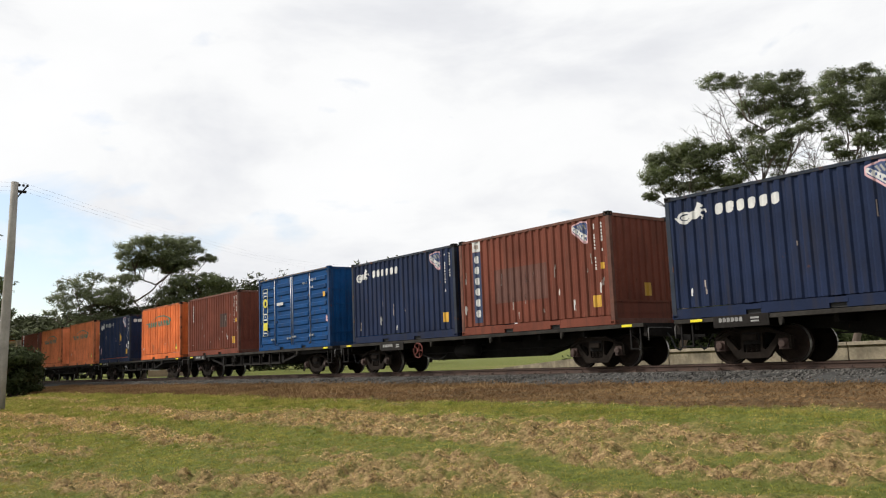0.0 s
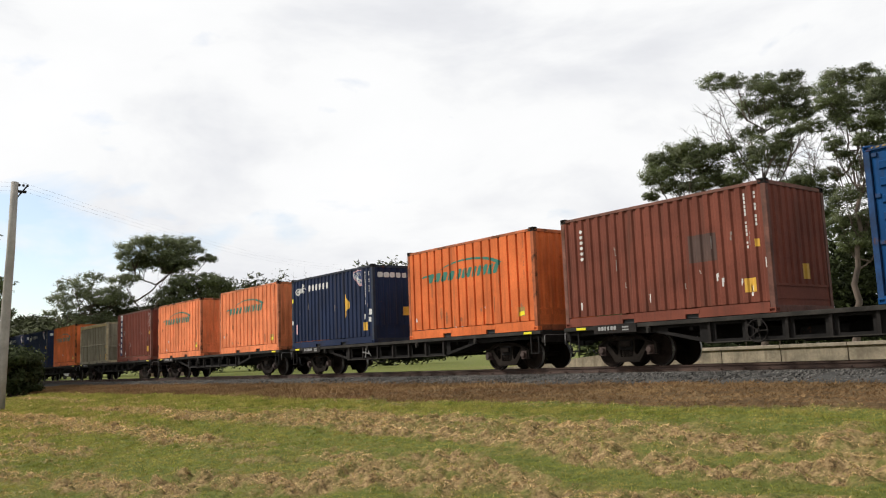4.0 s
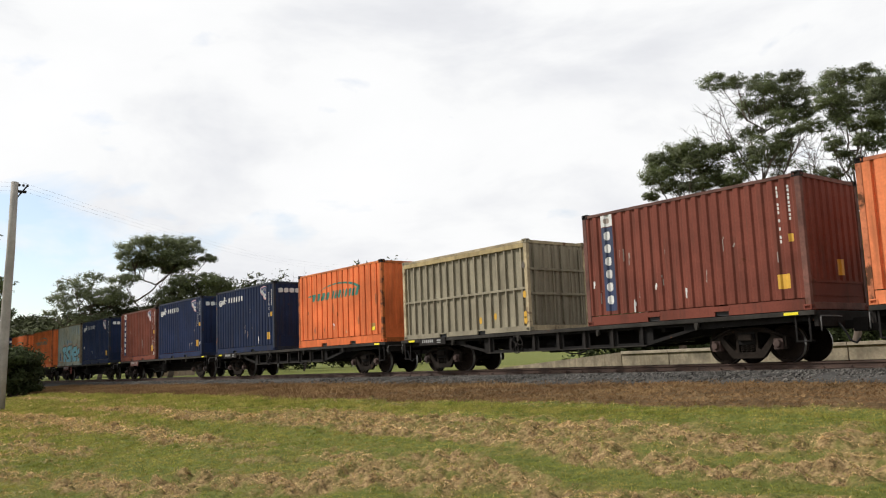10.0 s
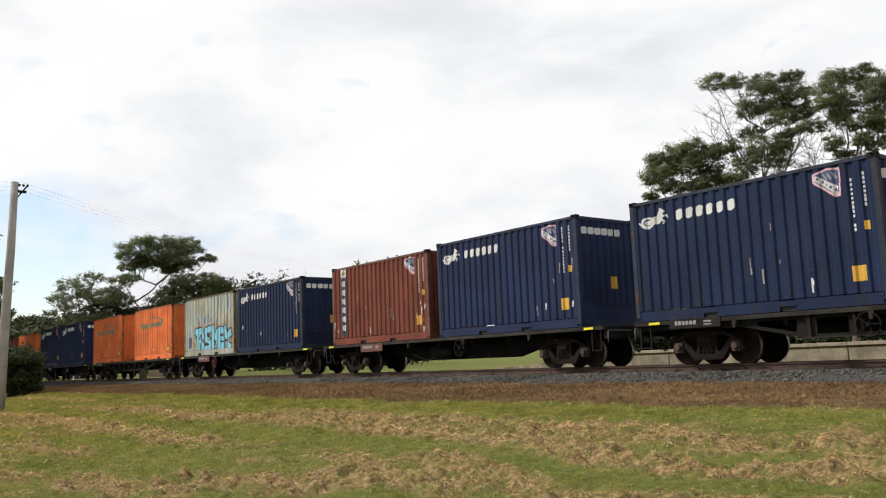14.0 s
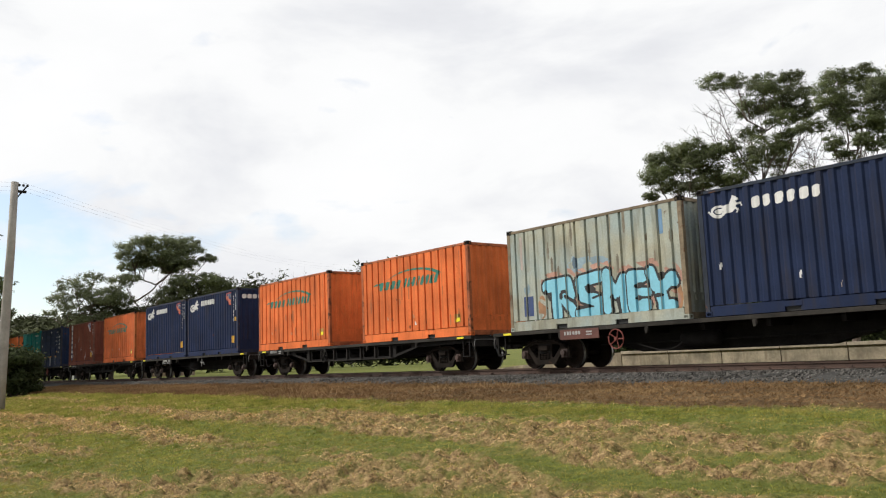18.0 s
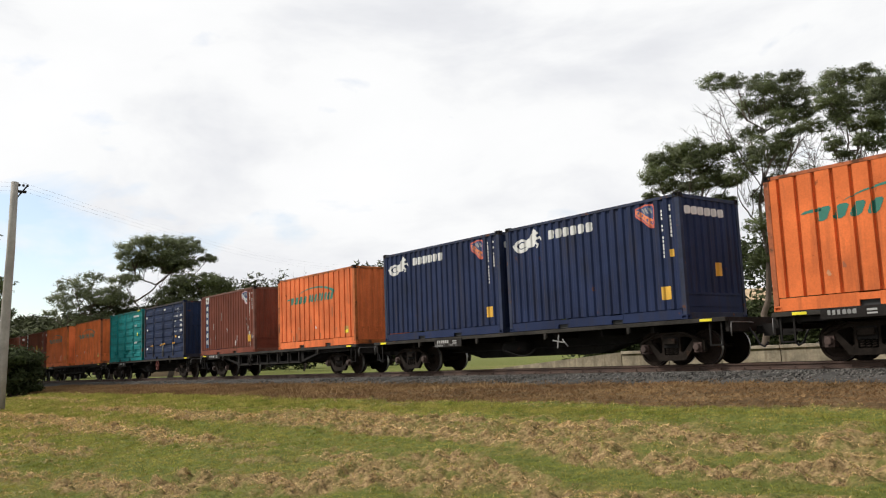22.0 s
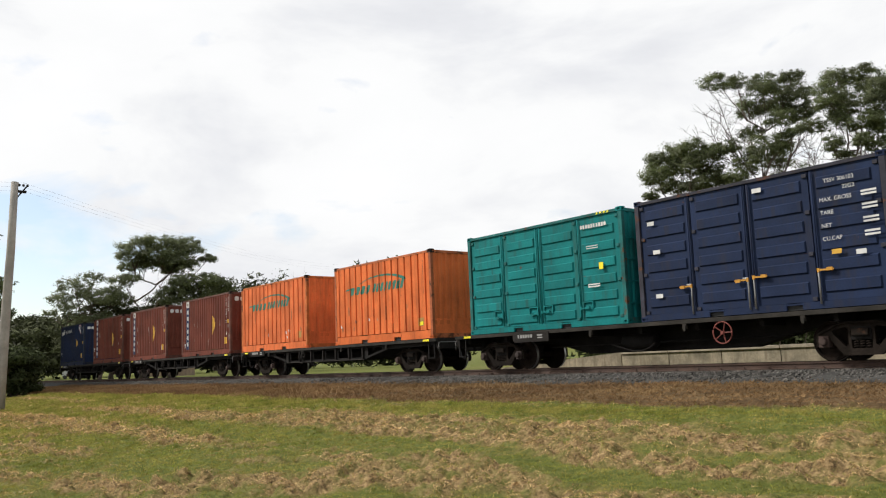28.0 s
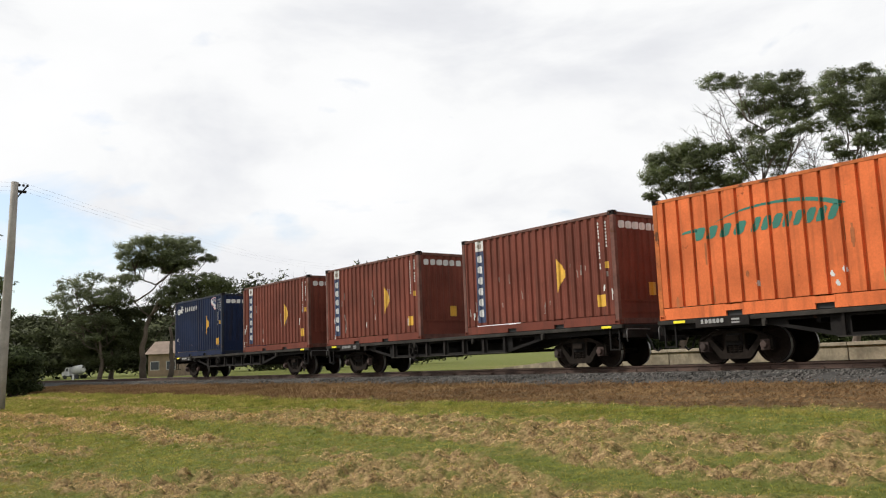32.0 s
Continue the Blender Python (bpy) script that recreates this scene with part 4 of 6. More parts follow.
lorry = tagged(new("tank_lorry"), "small white lorry with a round white tank, parked on the grass", "lorry")
lorry.matrix_world = px_frame((-168.0, 43.7, 1.0)) @ pose(0, 0, 0, 0, 0, -56)
part("chassis", box(-2.6, 2.6, -0.9, 0.9, 0.45, 0.7), IRON, lorry)
part("cab", extrude_poly(bmesh.new(), [(-2.7, 0.6), (-2.7, 1.35), (-1.9, 1.45), (-1.55, 2.2), (-0.4, 2.2), (-0.4, 0.6)], "y", -0.95, 0.95), WHITE, lorry)
part("cab_window", box(-1.5, -0.7, -0.965, -0.953, 1.45, 2.0), PANE, lorry)
part("tank", tube(bmesh.new(), [(-0.2, 0, 1.55), (0.0, 0, 1.6), (2.0, 0, 1.75), (2.5, 0, 1.75)], [0.5, 0.85, 0.85, 0.45], 16), WHITE, lorry, "round white tank")
for x in (-1.9, 0.9, 1.9):
    for s in (-1, 1):
        part("wheel", lathe_y(bmesh.new(), [(-0.14, 0.3), (-0.12, 0.42), (0.12, 0.42), (0.14, 0.3)], 16, cx=x, cy=s * 0.82, cz=0.42), BLACK, lorry)


post = tagged(new("marker_post"), "short white marker post in the grass", "post")
post.matrix_world = px_frame((-150.0, 38.7, 1.13))
part("post_shaft", box(-0.16, 0.16, -0.05, 0.05, -0.2, 0.62, bevel=0.02), WHITE, post)
part("post_cap", box(-0.19, 0.19, -0.07, 0.07, 0.621, 0.70, bevel=0.02), WHITE, post)


# ---- markings: flat shapes that follow the panel they are painted on ----
def capsule(x0, z0, x1, z1, r):
    def inside(x, z):
        dx, dz = x1 - x0, z1 - z0
        t = np.clip(((x - x0) * dx + (z - z0) * dz) / (dx * dx + dz * dz + 1e-9), 0, 1)
        return (x - x0 - t * dx) ** 2 + (z - z0 - t * dz) ** 2 < r * r
    return inside


def ellipse(cx, cz, rx, rz):
    return lambda x, z: ((x - cx) / rx) ** 2 + ((z - cz) / rz) ** 2 < 1


def poly(*pts):
    def inside(x, z):
        r = np.zeros(np.broadcast(x, z).shape, bool)
        for (xa, za), (xb, zb) in zip(pts, pts[1:] + pts[:1]):
            if za != zb:
                r ^= ((za > z) != (zb > z)) & (x < (xb - xa) * (z - za) / (zb - za) + xa)
        return r
    return inside


def rect(x0, x1, z0, z1):
    return lambda x, z: (x > x0) & (x < x1) & (z > z0) & (z < z1)


def union(*fs):
    def inside(x, z):
        r = fs[0](x, z)
        for f in fs[1:]:
            r = r | f(x, z)
        return r
    return inside


def minus(a, b):
    return lambda x, z: a(x, z) & ~b(x, z)


def slabs(n, x0, x1, z0, z1, slant=0.0, seed=1, rise=0.0):
    """A row of plain slabs where a brand is lettered."""
    r = random.Random(seed)
    w = (x1 - x0) / n
    fs = []
    for k in range(n):
        a = x0 + k * w + 0.10 * w
        c = a + w * r.uniform(0.66, 0.80)
        up, lo = (z1 + rise * k) , (z0 + rise * k)
        s, q, hh = slant * (z1 - z0), 0.22 * (c - a), up - lo
        shape = poly((a + q, lo), (c - q, lo), (c + s * 0.16, lo + 0.16 * hh), (c + s * 0.84, lo + 0.84 * hh), (c + s - q, up), (a + s + q, up), (a + s * 0.84, lo + 0.84 * hh), (a + s * 0.16, lo + 0.16 * hh))
        fs.append((shape, a, c + s))
    return fs


def blocks(*args, **kw):
    return union(*[f for f, _, _ in slabs(*args, **kw)])


def slab_row(row, zr, surf, material, root, lift=0.004):
    for f, a, c in row:
        marking("letter_slab", f, (a - 0.01, c + 0.01), zr, surf, material, root, lift=lift)


def marking(name, inside, xr, zr, surf, material, parent, col=0.02, lift=0.004, label=""):
    """Columns of the shape laid on the surface surf(x) -> y."""
    xs = np.arange(xr[0], xr[1], col)
    zs = np.arange(zr[0], zr[1] + 0.008, 0.008)
    X, Z = np.meshgrid(xs + col / 2, zs, indexing="ij")
    mask = inside(X, Z)
    verts, faces = [], []
    for i, x in enumerate(xs):
        m = np.concatenate([[0], mask[i].astype(int), [0]])
        on, off = np.flatnonzero(np.diff(m) == 1), np.flatnonzero(np.diff(m) == -1)
        ya, yb = surf(x) - lift, surf(x + col) - lift
        for a, c in zip(on, off):
            z0, z1 = zs[a] - 0.004, zs[c - 1] + 0.004
            n = len(verts)
            verts += [(x, ya, z0), (x + col, yb, z0), (x + col, yb, z1), (x, ya, z1)]
            faces.append((n, n + 1, n + 2, n + 3))
    if not faces:
        return None
    ob = part(name, from_arrays(name, verts, faces, material), material, parent, label)
    return tagged(ob, kind="stuff") if name in ("number_strip", "code_strip", "figures", "lettering", "hazard_stripes") else ob


# ---- containers ----
CL, CW = 6.058, 2.438
HX, HY = CL / 2, CW / 2


def fold_profile(style, span):
    """Breakpoints (x, inset) of a folded panel across +-span."""
    outer, slope, inner, depth = {"corr": (0.108, 0.046, 0.078, 0.036), "wide": (0.300, 0.016, 0.050, 0.056)}[style]
    n = round(2 * span / (outer + inner + 2 * slope) - 0.1)
    k = (2 * span - 0.04) / n / (outer + inner + 2 * slope)
    outer, slope, inner = outer * k, slope * k, inner * k
    period = outer + inner + 2 * slope
    pts, x = [(-span, 0.0)], -n * period / 2
    for _ in range(n):
        pts += [(x + outer / 2, 0.0), (x + outer / 2 + slope, depth), (x + outer / 2 + slope + inner, depth), (x + outer / 2 + 2 * slope + inner, 0.0)]
        x += period
    return pts + [(span, 0.0)]


def folded(style, span, z0, z1):
    bm = bmesh.new()
    prev = None
    for x, d in fold_profile(style, span):
        cur = (bm.verts.new((x, d, z0)), bm.verts.new((x, d, z1)))
        if prev:
            bm.faces.new((prev[0], cur[0], cur[1], prev[1]))
        prev = cur
    return bm


def door_leaf(w, h):
    """A side-door leaf, front at y = 0, with a raised rim."""
    return boxes(bmesh.new(), (0.012, w - 0.012, 0.0, 0.05, 0, h))


def door_band(w, bh, long=False):
    """A pressed horizontal band, proud of the leaf."""
    bm = bmesh.new()
    b = 0.022
    x0, x1 = (0.13, w - 0.12) if long else (0.16, w - 0.17)
    v = [bm.verts.new(p) for p in ((x0, 0.0, 0), (x1, 0.0, 0), (x1, 0.0, bh), (x0, 0.0, bh), (x0 + b, -0.030, b), (x1 - b, -0.030, b), (x1 - b, -0.030, bh - b), (x0 + b, -0.030, bh - b))]
    for q in ((4, 5, 6, 7), (0, 1, 5, 4), (1, 2, 6, 5), (2, 3, 7, 6), (3, 0, 4, 7)):
        bm.faces.new([v[i] for i in q])
    return bm


def container(label, style, paint, h, cid):
    """An ISO box; origin at the middle of its base; -y is the side towards the stand, +x its leading end."""
    root = tagged(new("shipping_container"), label, "shipping container", group="containers on the train")
    key = (style, paint.name, round(h, 2))
    sh = lambda name, fn: shared((name, *key), fn, paint)
    side = style if style in ("corr", "wide") else "flat"
    trim = TRIM[paint.name]
    tr = lambda name, fn: shared((name, *key), fn, trim)
    z0, z1 = 0.155, h - 0.075
    # frame
    for sx in (-1, 1):
        for sy in (-1, 1):
            part("corner_post", tr("corner_post", lambda: box(-0.06, 0.06, -0.055, 0.055, 0.1, h - 0.1, bevel=0.008)), paint, root, at=(sx * (HX - 0.062), sy * (HY - 0.057), 0))
            for z in (0, h - 0.096):
                cast = FRAME_IRON if z and style in ("wide", "corr") else paint
                part("corner_casting", shared(("corner_casting", cast.name), lambda: minus_holes(), cast), cast, root, at=(sx * (HX - 0.086), sy * (HY - 0.078), z))
    for sy in (-1, 1):
        part("top_rail", tr("top_rail", lambda: box(-HX + 0.12, HX - 0.12, -0.03, 0.03, h - 0.085, h - 0.012, bevel=0.006)), paint, root, at=(0, sy * (HY - 0.034), 0))
    for sx in (-1, 1):
        part("end_header", tr("end_header", lambda: box(-0.03, 0.03, -HY + 0.1, HY - 0.1, h - 0.10, h - 0.012, bevel=0.006)), paint, root, at=(sx * (HX - 0.036), 0, 0))
        part("end_sill", tr("end_sill", lambda: box(-0.03, 0.03, -HY + 0.1, HY - 0.1, 0.012, 0.16, bevel=0.006)), paint, root, at=(sx * (HX - 0.036), 0, 0))
    part("roof", sh("roof", lambda: box(-HX + 0.07, HX - 0.07, -HY + 0.06, HY - 0.06, h - 0.045, h - 0.02)), paint, root)
    part("floor", shared(("floor",), lambda: box(-HX + 0.07, HX - 0.07, -HY + 0.08, HY - 0.08, 0.10, 0.15), IRON), IRON, root)
    # bottom rails with fork pockets
    px, pw, ph = (1.03, 0.20, 0.115) if style == "wide" else (0.93, 0.18, 0.10)
    tall = {"wide": 0.27, "corr": 0.235}.get(style, 0.155)
    back = 0.004 if style in ("wide", "corr") else 0.0

    def rail_piece():
        bm = bmesh.new()
        for a, c in ((-HX + (0.135 if back else 0.12), -px - pw), (-px + pw, px - pw), (px + pw, HX - (0.135 if back else 0.12))):
            boxes(bm, (a, c, -0.025, 0.025, 0.008, tall))
        for s in (-1, 1):
            boxes(bm, (s * px - pw - 0.03, s * px + pw + 0.03, -0.030, 0.022, ph + 0.008, tall - 0.012))
        return bm
    for sy in (-1, 1):
        part("bottom_rail", sh("bottom_rail", rail_piece), paint, root).matrix_basis = pose(0, sy * (HY - 0.028 - back), 0, 0, 0, 0 if sy < 0 else 180)
    for s in (-1, 1):
        part("fork_pocket", shared(("fork_pocket", style == "wide"), lambda: box(-pw, pw, -HY + 0.06, HY - 0.06, 0.01, ph + 0.005), BLACK), BLACK, root, at=(s * px, 0, 0))
    # side walls
    inset = 0.012
    base_y = -HY + inset
    if side != "flat":
        prof = fold_profile(side, HX - 0.115)
        xs, ds = [p[0] for p in prof], [p[1] for p in prof]
        surf = lambda x: base_y + float(np.interp(x, xs, ds))
        for sy in (-1, 1):
            w = part("side_wall", sh("side_wall", lambda: folded(side, HX - 0.115, tall + 0.020, z1)), paint, root)
            w.matrix_basis = pose(0, sy * (HY - inset), 0, 0, 0, 0 if sy < 0 else 180)
    elif style == "ribs":
        base_y = -HY + 0.075
        surf = lambda x: -HY + 0.075
        for sy in (-1, 1):
            part("side_wall", sh("side_sheet", lambda: box(-HX + 0.11, HX - 0.11, -0.015, 0.015, tall - 0.01, z1)), paint, root, at=(0, sy * (HY - 0.09), 0))
        for k in range(17):
            part("rib", shared(("rib", paint.name), lambda: box(-0.028, 0.028, -0.03, 0.03, tall, z1 - 0.10, bevel=0.006), paint), paint, root, at=(-2.76 + k * 0.345, -HY + 0.045, 0))
        part("waist_rail", box(-HX + 0.12, HX - 0.12, -HY + 0.012, -HY + 0.05, 1.18, 1.25, bevel=0.008), paint, root)
        part("top_beam", box(-HX + 0.12, HX - 0.12, -HY - 0.004, -HY + 0.07, h - 0.22, h - 0.088, bevel=0.012), surface("yellowed tan paint", (0.42, 0.33, 0.17), **PAINT), root, "yellowed upper beam")
    else:
        surf = lambda x: -HY + 0.012 - 0.002
        n = 4
        w = (CL - 0.26) / n
        for k in range(n):
            leaf = part("side_door", shared(("side_door", paint.name, round(h, 2)), lambda: door_leaf(w, z1 - tall - 0.01), paint), paint, root, at=(-HX + 0.13 + k * w, -HY + 0.014 + 0.03, tall + 0.005))
            hh = z1 - tall - 0.01
            bands = 8 if paint is BLUE else 6
            for q in range(bands):
                part("door_band", shared(("door_band", paint.name, round(h, 2)), lambda: door_band(w, hh * (0.062 if paint is BLUE else 0.092), paint is BLUE), paint), paint, leaf, at=(0, -0.001, hh * (0.035 + 0.94 * q / bands + (-0.012 if paint is TEAL else 0.025 if paint is INK else 0.0))))
            edge = w - 0.07 if k < 2 else 0.07
            part("lock_rod", shared(("lock_rod", paint.name), lambda: tube(bmesh.new(), [(0, 0, 0.02), (0, 0, hh - 0.04)], 0.017, 8), CHROME if paint is BLUE else paint), paint, leaf, at=(edge, -0.038, 0))
            for z in (0.05, hh * 0.36, hh * 0.68, hh - 0.10):
                part("hinge", shared(("hinge", paint.name), lambda: box(-0.05, 0.05, -0.03, 0.0, -0.04, 0.04, bevel=0.008), trim), trim, leaf, at=(w - edge, -0.002, z))
            if paint is TEAL:
                part("lock_box", shared(("lock_box", paint.name), lambda: boxes(bmesh.new(), (0, 0.36, -0.04, 0, 0, 0.03), (0, 0.36, -0.04, 0, 0.20, 0.23), (0, 0.03, -0.04, 0, 0.03, 0.20), (0.33, 0.36, -0.04, 0, 0.03, 0.20)), paint), trim, leaf, at=(edge - (0.40 if k < 2 else -0.04), -0.002, 0.26))
            elif paint is INK:
                part("lock_bar", shared(("lock_bar",), lambda: tube(bmesh.new(), [(0, 0, -0.06), (0, 0, 0.60), (0.0, 0.0, 0.62), (-0.12, 0, 0.62)], 0.020, 8), CHROME), CHROME, leaf, "bare galvanised lock bar").matrix_basis = pose(edge, -0.060, 0, 0, 0, 0) if k < 2 else pose(edge, -0.060, 0, 0, 0, 180)
            grip = CHROME if paint is BLUE else (surface("grimy yellow handle", (0.55, 0.26, 0.02), 0.7) if paint is INK else paint)
            part("lock_handle", shared(("lock_handle", paint.name), lambda: boxes(bmesh.new(), (0, 0.32, -0.03, -0.008, 0, 0.035), (-0.02, 0.03, -0.035, 0.0, -0.025, 0.06), (0.18, 0.30, -0.038, -0.006, -0.010, 0.060)), grip), grip, leaf).matrix_basis = pose(edge, -0.050, 0.60 if paint is INK else 0.30, 0, 180 if k < 2 else 0, 0)
        part("side_wall", sh("side_sheet", lambda: box(-HX + 0.11, HX - 0.11, -0.01, 0.01, tall - 0.01, z1)), paint, root, at=(0, HY - 0.04, 0))
    # ends: the leading end is in view
    for sx in (-1, 1):
        low = 0.62 if style == "corr" else (0.45 if style == "wide" else 0.15)
        e = part("end_wall", sh("end_wall", lambda: folded("corr", HY - 0.115, low, h - 0.09)), paint, root)
        e.matrix_basis = pose(sx * (HX - 0.02), 0, 0, 0, 0, 90 * sx)
    if style in ("corr", "wide"):
        part("end_kick_plate", sh("end_kick_plate", lambda: boxes(bmesh.new(), (-0.01, 0.01, -HY + 0.115, HY - 0.115, 0.15, 0.64), (-0.012, 0.028, -HY + 0.12, HY - 0.12, 0.58, 0.625), (-0.012, 0.02, -HY + 0.12, HY - 0.12, 0.30, 0.33))), paint, root, at=(HX - 0.045, 0, 0))
    if style == "ribs":
        for k in range(6):
            part("end_rib", shared(("end_rib", paint.name), lambda: box(-0.03, 0.03, -0.025, 0.025, 0.2, h - 0.2, bevel=0.006), paint), paint, root, at=(HX - 0.02, -0.92 + k * 0.37, 0))
        for z in (1.02, 1.72):
            part("end_rail", shared(("end_rail", paint.name), lambda: box(-0.035, 0.04, -HY + 0.12, HY - 0.12, 0, 0.07, bevel=0.006), paint), paint, root, at=(HX - 0.02, 0, z))
    if style == "doors":
        for k in range(4):
            part("end_band", shared(("end_band", paint.name), lambda: box(-0.012, 0.012, -HY + 0.13, HY - 0.13, 0, 0.04, bevel=0.005), paint), paint, root, at=(HX - 0.016, 0, 0.5 + 0.55 * k))
    return root, surf, h


def minus_holes():
    """A corner casting: a block with oval recesses."""
    bm = box(-0.089, 0.089, -0.081, 0.081, 0.0, 0.118, bevel=0.010)
    for nx, ny in ((1, 0), (-1, 0), (0, 1), (0, -1)):
        face = max(bm.faces, key=lambda f: f.normal.dot(Vector((nx, ny, 0))) * f.calc_area())
        bmesh.ops.inset_region(bm, faces=[face], thickness=0.030, depth=0.0)
        bmesh.ops.inset_region(bm, faces=[face], thickness=0.004, depth=-0.035)
    return bm


def fx(f):
    """A place along the side, as a fraction from its trailing end."""
    return -HX + f * CL


def end_mark(name, inside, yr, zr, material, root, label=""):
    """A marking on the leading end: x of the shape runs along +y."""
    prof = fold_profile("corr", HY - 0.115)
    xs, ds = [p[0] for p in prof], [p[1] for p in prof]
    ob = marking(name, inside, yr, zr, lambda x: float(np.interp(x, xs, ds)), material, root, label=label)
    ob.matrix_basis = pose(HX - 0.02, 0, 0, 0, 0, 90)
    return ob


def dash_column(x, z0, z1, w, seed, n=14):
    """A column of small unreadable characters."""
    r = random.Random(seed)
    dz = (z1 - z0) / n
    return union(*[rect(x - w / 2, x + w / 2, z0 + k * dz, z0 + (k + r.uniform(0.55, 0.8)) * dz) for k in range(n) if r.random() > 0.12])


def common_plates(root, surf, h, seed, wear=0.3):
    r = random.Random(seed)
    marking("number_strip", dash_column(fx(0.908), h * 0.50, h * 0.93, 0.036, seed), (fx(0.895), fx(0.92)), (h * 0.45, h * 0.95), surf, WHITE, root)
    marking("number_strip", dash_column(fx(0.95), h * 0.66, h * 0.93, 0.034, seed + 1, 9), (fx(0.94), fx(0.96)), (h * 0.6, h * 0.92), surf, WHITE, root)
    marking("placard", rect(fx(0.885), fx(0.933), h * 0.165, h * 0.27), (fx(0.88), fx(0.94)), (h * 0.15, h * 0.28), surf, YELLOW, root, label="yellow placard")
    if r.random() < 0.7:
        marking("placard", rect(fx(0.94), fx(0.955), h * 0.5, h * 0.56), (fx(0.93), fx(0.96)), (h * 0.48, h * 0.58), surf, YELLOW, root, label="small yellow placard")
    streak = surface("pale scratch", (0.34, 0.29, 0.26), 0.8, dark=0.6, light=1.2)
    for _ in range(int(wear * r.randint(8, 14))):
        x, z = fx(r.uniform(0.03, 0.97)), h * r.uniform(0.12, 0.6)
        marking("scratch", capsule(x, z, x + r.uniform(-0.03, 0.03), z + r.uniform(0.06, 0.35), r.uniform(0.008, 0.018)), (x - 0.06, x + 0.06), (z - 0.05, z + 0.45), surf, streak, root, label="pale scratch")
    for _ in range(int(wear * r.randint(4, 7))):
        x, z = fx(r.choice((r.uniform(0.02, 0.1), r.uniform(0.86, 0.98), r.uniform(0.2, 0.8)))), h * r.uniform(0.1, 0.4)
        marking("paint_scuff", union(ellipse(x, z, 0.03, r.uniform(0.04, 0.16)), ellipse(x + 0.02, z + 0.05, 0.03, 0.05)), (x - 0.06, x + 0.06), (z - 0.2, z + 0.2), surf, WHITE, root, label="white scuffed patch")


def badge(root, surf, h, kind):
    """The slanting diamond emblem near the leading top corner."""
    cx, cz, k = fx(0.832), h * 0.865, 1.15
    shape = lambda *pts: poly(*[(cx + u * k, cz + v * k) for u, v in pts])
    zone = ((cx - 0.4, cx + 0.4), (cz - 0.45, cz + 0.4), surf)
    out = shape((-0.27, 0.17), (-0.02, 0.24), (0.23, 0.22), (0.25, 0.08), (0.21, -0.28), (0.12, -0.29), (-0.28, 0.03))
    inn = shape((-0.23, 0.145), (-0.02, 0.205), (0.195, 0.19), (0.215, 0.07), (0.18, -0.22), (0.12, -0.235), (-0.235, 0.04))
    marking("emblem_field", inn, *zone, SIGN_BLUE, root, lift=0.0035)
    marking("emblem", minus(out, inn), *zone, RED if kind == "red" else PINK, root, label="worn diamond emblem")
    band = shape((-0.25, 0.08), (0.14, -0.24), (0.19, -0.11), (-0.21, 0.15))
    holes = [ellipse(cx + k * (-0.165 + 0.075 * q), cz + k * (0.075 - 0.060 * q), 0.022 * k, 0.030 * k) for q in range(5)]
    marking("emblem", minus(band, union(*holes)), *zone, surface("orange emblem band", (0.75, 0.22, 0.08)) if kind == "red" else WHITE, root, lift=0.006)
    stripes = union(*[shape((-0.10 + 0.09 * q, 0.15), (-0.06 + 0.09 * q, 0.16), (0.02 + 0.08 * q, 0.04), (-0.02 + 0.08 * q, 0.03)) for q in range(3)])
    marking("emblem", stripes, *zone, STENCIL, root, lift=0.006)


def horse(cx, cz, s):
    """A plain looping figure: a coiled tail, a rounded body, a small head and two short strokes."""
    e = lambda x, z, rx, rz: ellipse(cx + x * s, cz + z * s, rx * s, rz * s)
    k = lambda x0, z0, x1, z1, r: capsule(cx + x0 * s, cz + z0 * s, cx + x1 * s, cz + z1 * s, r * s)
    coil = minus(e(-0.20, -0.06, 0.185, 0.125), minus(e(-0.19, -0.05, 0.118, 0.070), e(-0.180, -0.055, 0.092, 0.050)))
    return union(coil, e(0.03, -0.03, 0.15, 0.085), e(0.12, 0.045, 0.085, 0.10), e(0.155, 0.145, 0.060, 0.050), e(0.205, 0.125, 0.045, 0.026), k(0.09, 0.13, 0.13, 0.20, 0.018),
                 k(0.17, 0.02, 0.27, 0.045, 0.020), k(0.27, 0.045, 0.30, -0.005, 0.014), k(0.15, -0.02, 0.23, -0.08, 0.020), k(0.23, -0.08, 0.21, -0.13, 0.014), k(-0.36, -0.11, -0.43, -0.035, 0.018))


